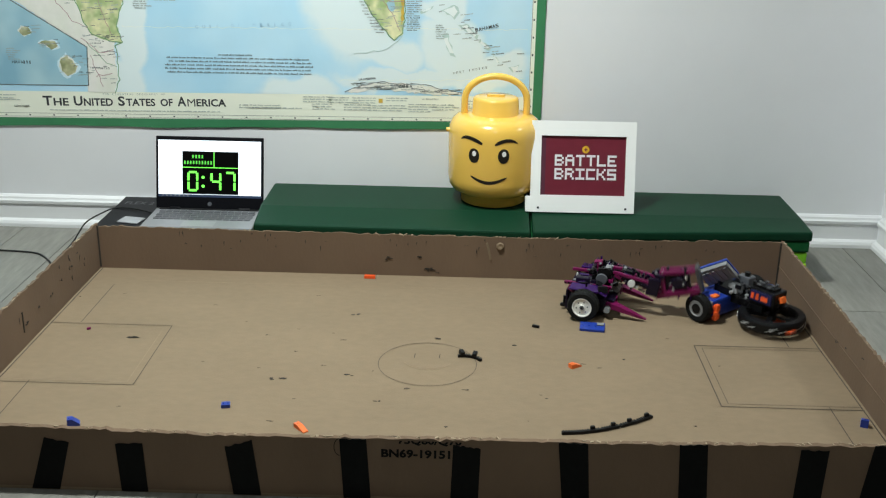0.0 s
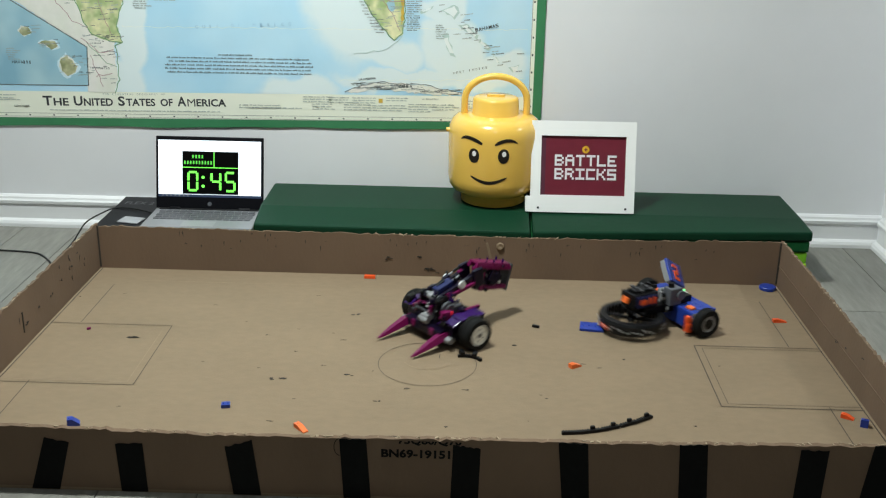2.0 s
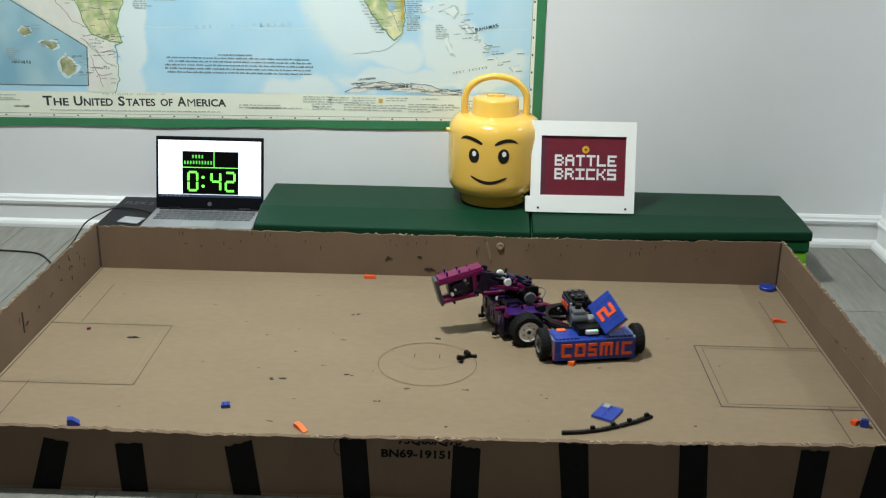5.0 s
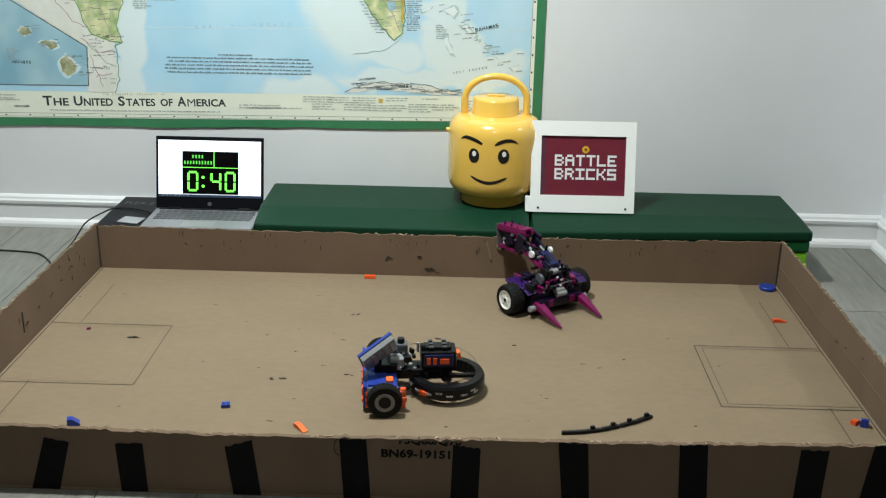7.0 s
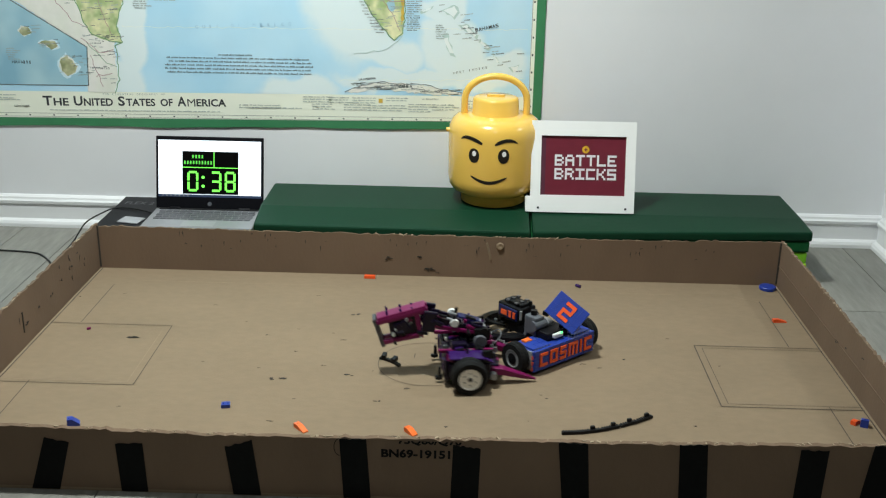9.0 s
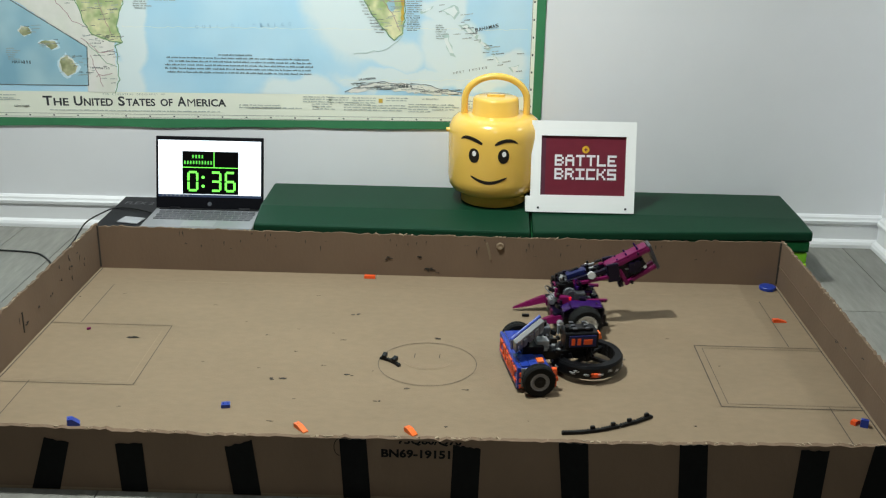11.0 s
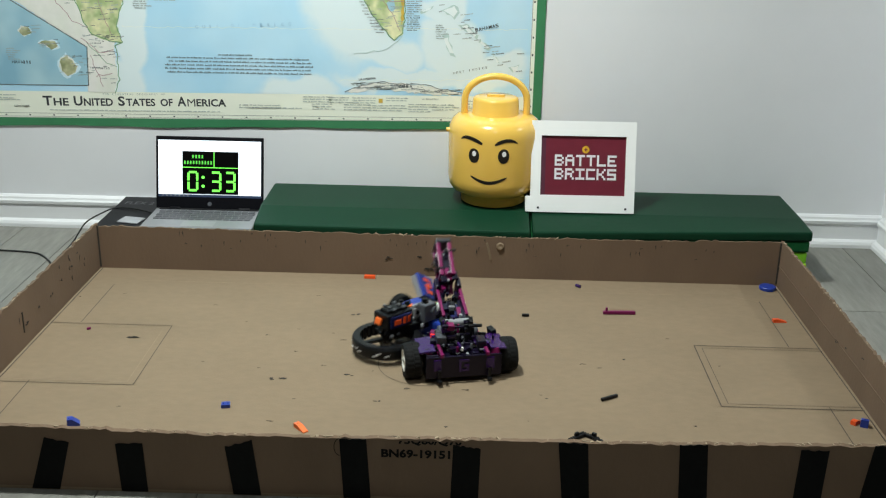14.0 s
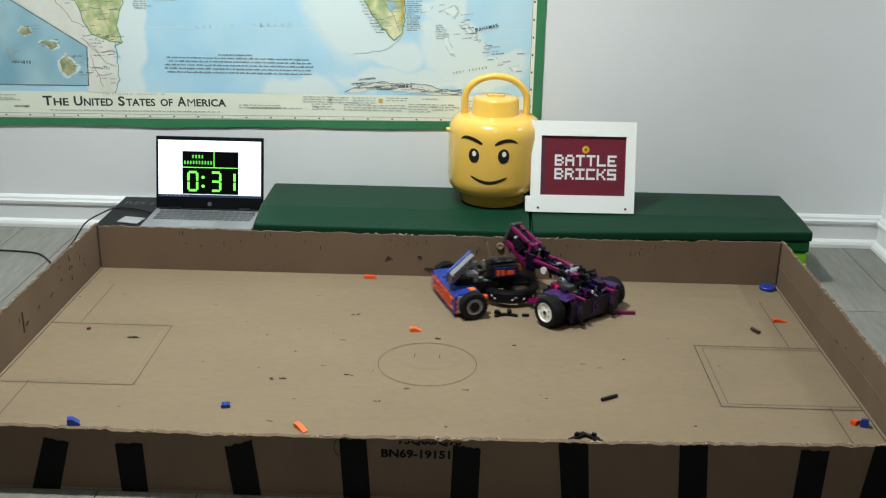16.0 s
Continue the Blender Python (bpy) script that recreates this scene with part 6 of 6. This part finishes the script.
# seconds, x, y, heading in degrees
SPINNER = [
    (0, 0.747, 0.356, -140.6), (0.2, 0.708, 0.399, -95.4), (0.5, 0.657, 0.356, -80.6), (0.7, 0.657, 0.379, -143.3),
    (1, 0.667, 0.365, -260.6), (1.2, 0.651, 0.33, -318.5), (1.5, 0.659, 0.297, -359.2), (1.7, 0.662, 0.301, -348.4),
    (2, 0.604, 0.288, -240), (2.2, 0.601, 0.266, -185), (2.5, 0.694, 0.102, -158.1), (2.7, 0.772, 0.026, -151.2),
    (3, 0.782, -0.026, -208.2), (3.2, 0.778, -0.023, -272.9), (3.5, 0.645, 0, -290.5), (3.7, 0.544, 0.045, -286.6),
    (4, 0.49, 0.049, -311.6), (4.2, 0.463, 0.108, -319.4), (4.7, 0.42, 0.091, -332.634), (5.2, 0.324, 0.052, -362.349),
    (5.7, 0.223, 0.011, -393.562), (6.3, 0.164, -0.013, -411.9), (6.5, 0.052, -0.093, -419.3), (6.7, -0.063, -0.128, -429.9),
    (7, -0.088, -0.136, -443.8), (7.2, -0.039, -0.117, -418.5), (7.5, 0.043, -0.068, -411.6), (7.7, 0.084, -0.017, -415.4),
    (8, 0.086, -0.056, -425.7), (8.2, 0.139, -0.039, -408.2), (8.5, 0.251, -0.021, -361.5), (8.7, 0.27, 0.009, -338),
    (9, 0.279, 0.045, -318.6), (9.2, 0.293, 0.047, -298), (9.7, 0.315, 0.034, -322), (10.2, 0.3, -0.016, -372),
    (10.7, 0.25, -0.036, -422), (11.3, 0.21, -0.015, -449.8), (11.5, 0.238, -0.013, -453.1), (11.7, 0.306, -0.037, -438.1),
    (12, 0.417, -0.098, -402.3), (12.2, 0.409, -0.141, -410.6), (12.5, 0.341, -0.198, -414.1), (12.7, 0.265, -0.259, -431.4),
    (13, 0.118, -0.232, -475.3), (13.2, -0.009, -0.197, -488.6), (13.3, -0.027, -0.182, -515.2), (13.5, -0.082, -0.075, -534.9),
    (13.7, -0.072, 0.035, -556.7), (13.8, -0.061, 0.101, -565), (14, 0.001, 0.152, -585.8), (14.2, 0.082, 0.237, -612.5),
    (14.5, 0.158, 0.225, -591), (14.7, 0.156, 0.238, -546.5), (15, 0.186, 0.326, -495.9), (15.2, 0.191, 0.354, -477.5),
    (15.5, 0.201, 0.406, -445.3), (15.7, 0.179, 0.408, -447.6), (16, 0.065, 0.363, -430.6)]


def between(rows, t):
    for a, b in zip(rows, rows[1:]):
        if a[0] <= t <= b[0]:
            s = (t - a[0]) / (b[0] - a[0])
            return [p + (q - p) * s for p, q in zip(a, b)]
    return list(rows[-1])


def drive(rows, bot, wheels, r, track):
    walk(bot, [(q[0], pose(q[1], q[2], 0, 0, 0, q[3])) for q in rows])
    spin = [0.0, 0.0]
    keys = [[], []]
    last = between(rows, 0.0)
    for k in range(241):
        t = k / 15
        now = between(rows, t)
        a = radians(now[3])
        ahead = (now[1] - last[1]) * -math.sin(a) + (now[2] - last[2]) * math.cos(a)
        turn = radians(now[3] - last[3])
        for j, s in enumerate((-1, 1)):
            spin[j] -= max(-80.0, min(80.0, math.degrees((ahead + s * turn * track) / r)))
            keys[j].append((t, pose(s * track, 0, r, spin[j])))
        last = now
    for w, rows_w in zip(wheels, keys):
        walk(w, rows_w)


def carried_then(ob, leave, places, offset):
    """Rides on the hammer robot until it breaks off, then lies at the places given."""
    rows = []
    for q in HAMMER:
        if q[0] < leave:
            m = pose(q[1], q[2], 0, 0, 0, q[3]) @ offset
            rows.append((q[0], m))
    for t, x, y, a in places:
        rows.append((t, pose(x, y, 0, 0, 0, a)))
    rows.append((16.0, rows[-1][1]))
    walk(ob, rows)


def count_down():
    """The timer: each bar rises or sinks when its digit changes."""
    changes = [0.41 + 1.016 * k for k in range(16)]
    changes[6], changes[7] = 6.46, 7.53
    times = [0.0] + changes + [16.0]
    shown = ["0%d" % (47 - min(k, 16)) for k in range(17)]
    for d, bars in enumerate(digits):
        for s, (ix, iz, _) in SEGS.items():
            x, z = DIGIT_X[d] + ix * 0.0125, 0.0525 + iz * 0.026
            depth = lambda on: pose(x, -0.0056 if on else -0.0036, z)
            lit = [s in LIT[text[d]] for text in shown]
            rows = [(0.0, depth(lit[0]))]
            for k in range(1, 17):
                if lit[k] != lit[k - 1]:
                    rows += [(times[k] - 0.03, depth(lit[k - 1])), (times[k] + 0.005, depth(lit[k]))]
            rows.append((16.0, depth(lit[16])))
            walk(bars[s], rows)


def motions():
    drive(HAMMER, hammer_bot, hammer_wheels, 0.0390, 0.106)
    drive(SPINNER, spinner_bot, spinner_wheels, 0.0360, 0.1105)
    folds = {11.3: -68, 11.5: -68, 11.7: -68, 12.0: -68, 12.2: -68, 12.5: -68, 12.7: -68, 13.0: -68}
    rows = []
    for a, b in zip(HAMMER, HAMMER[1:] + [HAMMER[-1]]):
        rows.append((a[0], HEAD_AT(a[4], folds.get(a[0], 15))))
        n = int(abs(b[4] - a[4]) / 25)
        for k in range(1, n + 1):
            s = k / (n + 1)
            rows.append((a[0] + (b[0] - a[0]) * s, HEAD_AT(a[4] + (b[4] - a[4]) * s, folds.get(a[0], 15) * (1 - s) + folds.get(b[0], 15) * s)))
    walk(hammer_head, rows)
    arm_rows = []
    for a, b in zip(HAMMER, HAMMER[1:] + [HAMMER[-1]]):
        n = int(abs(b[4] - a[4]) / 25)
        arm_rows += [(a[0] + (b[0] - a[0]) * k / (n + 1), pose(0, 0.039, 0.105, -(a[4] + (b[4] - a[4]) * k / (n + 1)))) for k in range(n + 1)]
    walk(hammer_arm, arm_rows)
    walk(spinner_ring, [(k / 10, pose(0, 0.135, 0, 0, 0, 55.0 * k)) for k in range(161)])
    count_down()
    carried_then(magenta_beam, 11.5, [(11.8, 0.47, 0.314, 3)], pose(0.03, 0.0, 0.045, 0, 0, 90))
    carried_then(black_beam, 12.5, [(12.9, 0.391, -0.144, 32)], pose(-0.03, 0.0, 0.045, 0, 0, 90))
    carried_then(purple_pin, 7.9, [(8.2, 0.383, 0.488, -40)], pose(0.0, 0.02, 0.05))
    carried_then(brown_pin, 15.6, [(15.8, 0.5, 0.26, 30), (15.97, 0.79, 0.225, 118)], pose(0.02, -0.01, 0.05))
    low = lambda x, y, a: pose(x, y, 0, 0, 0, a)
    walk(orange_mover, [(0.0, low(0.332, 0.006, 35)), (3.5, low(0.332, 0.006, 35)), (3.9, low(0.42, 0.03, 80)), (5.2, low(0.31, 0.02, 60)), (6.3, low(0.17, -0.04, 20)), (6.9, low(0.0, -0.14, 0)),
                        (7.2, low(0.115, -0.155, -30)), (7.5, low(0.04, -0.235, 10)), (7.8, low(-0.019, -0.311, -50)), (12.9, low(-0.019, -0.311, -50)), (13.3, low(0.02, -0.15, 0)), (14.5, low(0.03, 0.06, 40)), (14.8, low(-0.036, 0.176, 8)), (16.0, low(-0.036, 0.176, 8))])
    walk(orange_late, [(0.0, low(0.62, -0.48, 20)), (0.8, low(0.62, -0.48, 20)), (1.15, low(0.873, -0.197, -30)), (2.7, low(0.873, -0.197, -30)), (3.0, low(0.884, -0.217, 40)), (16.0, low(0.884, -0.217, 40))])
    walk(blue_plate, [(0.0, low(0.393, 0.222, -8)), (3.75, low(0.393, 0.222, -8)), (4.6, low(0.40, 0.02, 40)), (5.6, low(0.34, -0.43, 70)), (16.0, low(0.34, -0.43, 70))])
    walk(black_pin, [(0.0, low(0.255, 0.216, -25)), (4.0, low(0.255, 0.216, -25)), (5.5, low(0.28, 0.33, 10)), (7.0, low(0.28, 0.355, 10)), (7.5, low(0.2, 0.30, 0)), (7.8, low(0.233, 0.283, 0)), (16.0, low(0.233, 0.283, 0))])
    # the long strip lies in a shallow curve until it is dragged and folded
    rest, fold = [], []
    knots = ((0.280, -0.298), (0.319, -0.293), (0.357, -0.282), (0.398, -0.264), (0.435, -0.243), (0.468, -0.220))
    for (xa, ya), (xb, yb) in zip(knots, knots[1:]):
        rest.append(low((xa + xb) / 2, (ya + yb) / 2, math.degrees(math.atan2(yb - ya, xb - xa))))
    for k, (x, y, a) in enumerate(((0.300, -0.345, 75), (0.306, -0.316, 40), (0.333, -0.309, -35), (0.348, -0.335, -70), (0.372, -0.352, -20))):
        fold.append(low(x, y, a))
    for ob, a, b in zip(long_links, rest, fold):
        walk(ob, [(0.0, a), (12.75, a), (13.2, b), (16.0, b)])
    places = [(0.0, 0.096, 0.043, -20), (3.4, 0.096, 0.043, -20), (3.75, 0.083, 0.04, 40), (4.2, 0.083, 0.04, 40), (6.3, 0.055, 0.018, 50), (6.9, 0.03, 0.01, 30), (7.4, -0.063, -0.01, -10), (8.0, -0.066, -0.008, -10),
              (8.4, -0.062, 0.012, 20), (8.75, -0.085, 0.004, -30), (9.1, -0.082, 0.005, -40), (13.0, -0.082, 0.005, -40), (13.4, 0.0, 0.03, 0), (14.5, 0.09, 0.2, 0), (15.2, 0.13, 0.26, 10), (15.5, 0.148, 0.284, 0), (16.0, 0.18, 0.288, 5)]
    chains = [[] for _ in short_links]
    for t, x, y, a in places:
        curl = 20 if t < 3.5 or t > 13.2 else 34 if t < 8.2 else 44 if t < 8.6 else 9
        m = low(x, y, a + 1.5 * curl) @ pose(-0.020, 0, 0)
        for rows in chains:
            rows.append((t, m))
            m = m @ pose(0.0073, 0, 0, 0, 0, -curl) @ pose(0.0073, 0, 0)
    for ob, rows in zip(short_links, chains):
        walk(ob, rows)


motions()
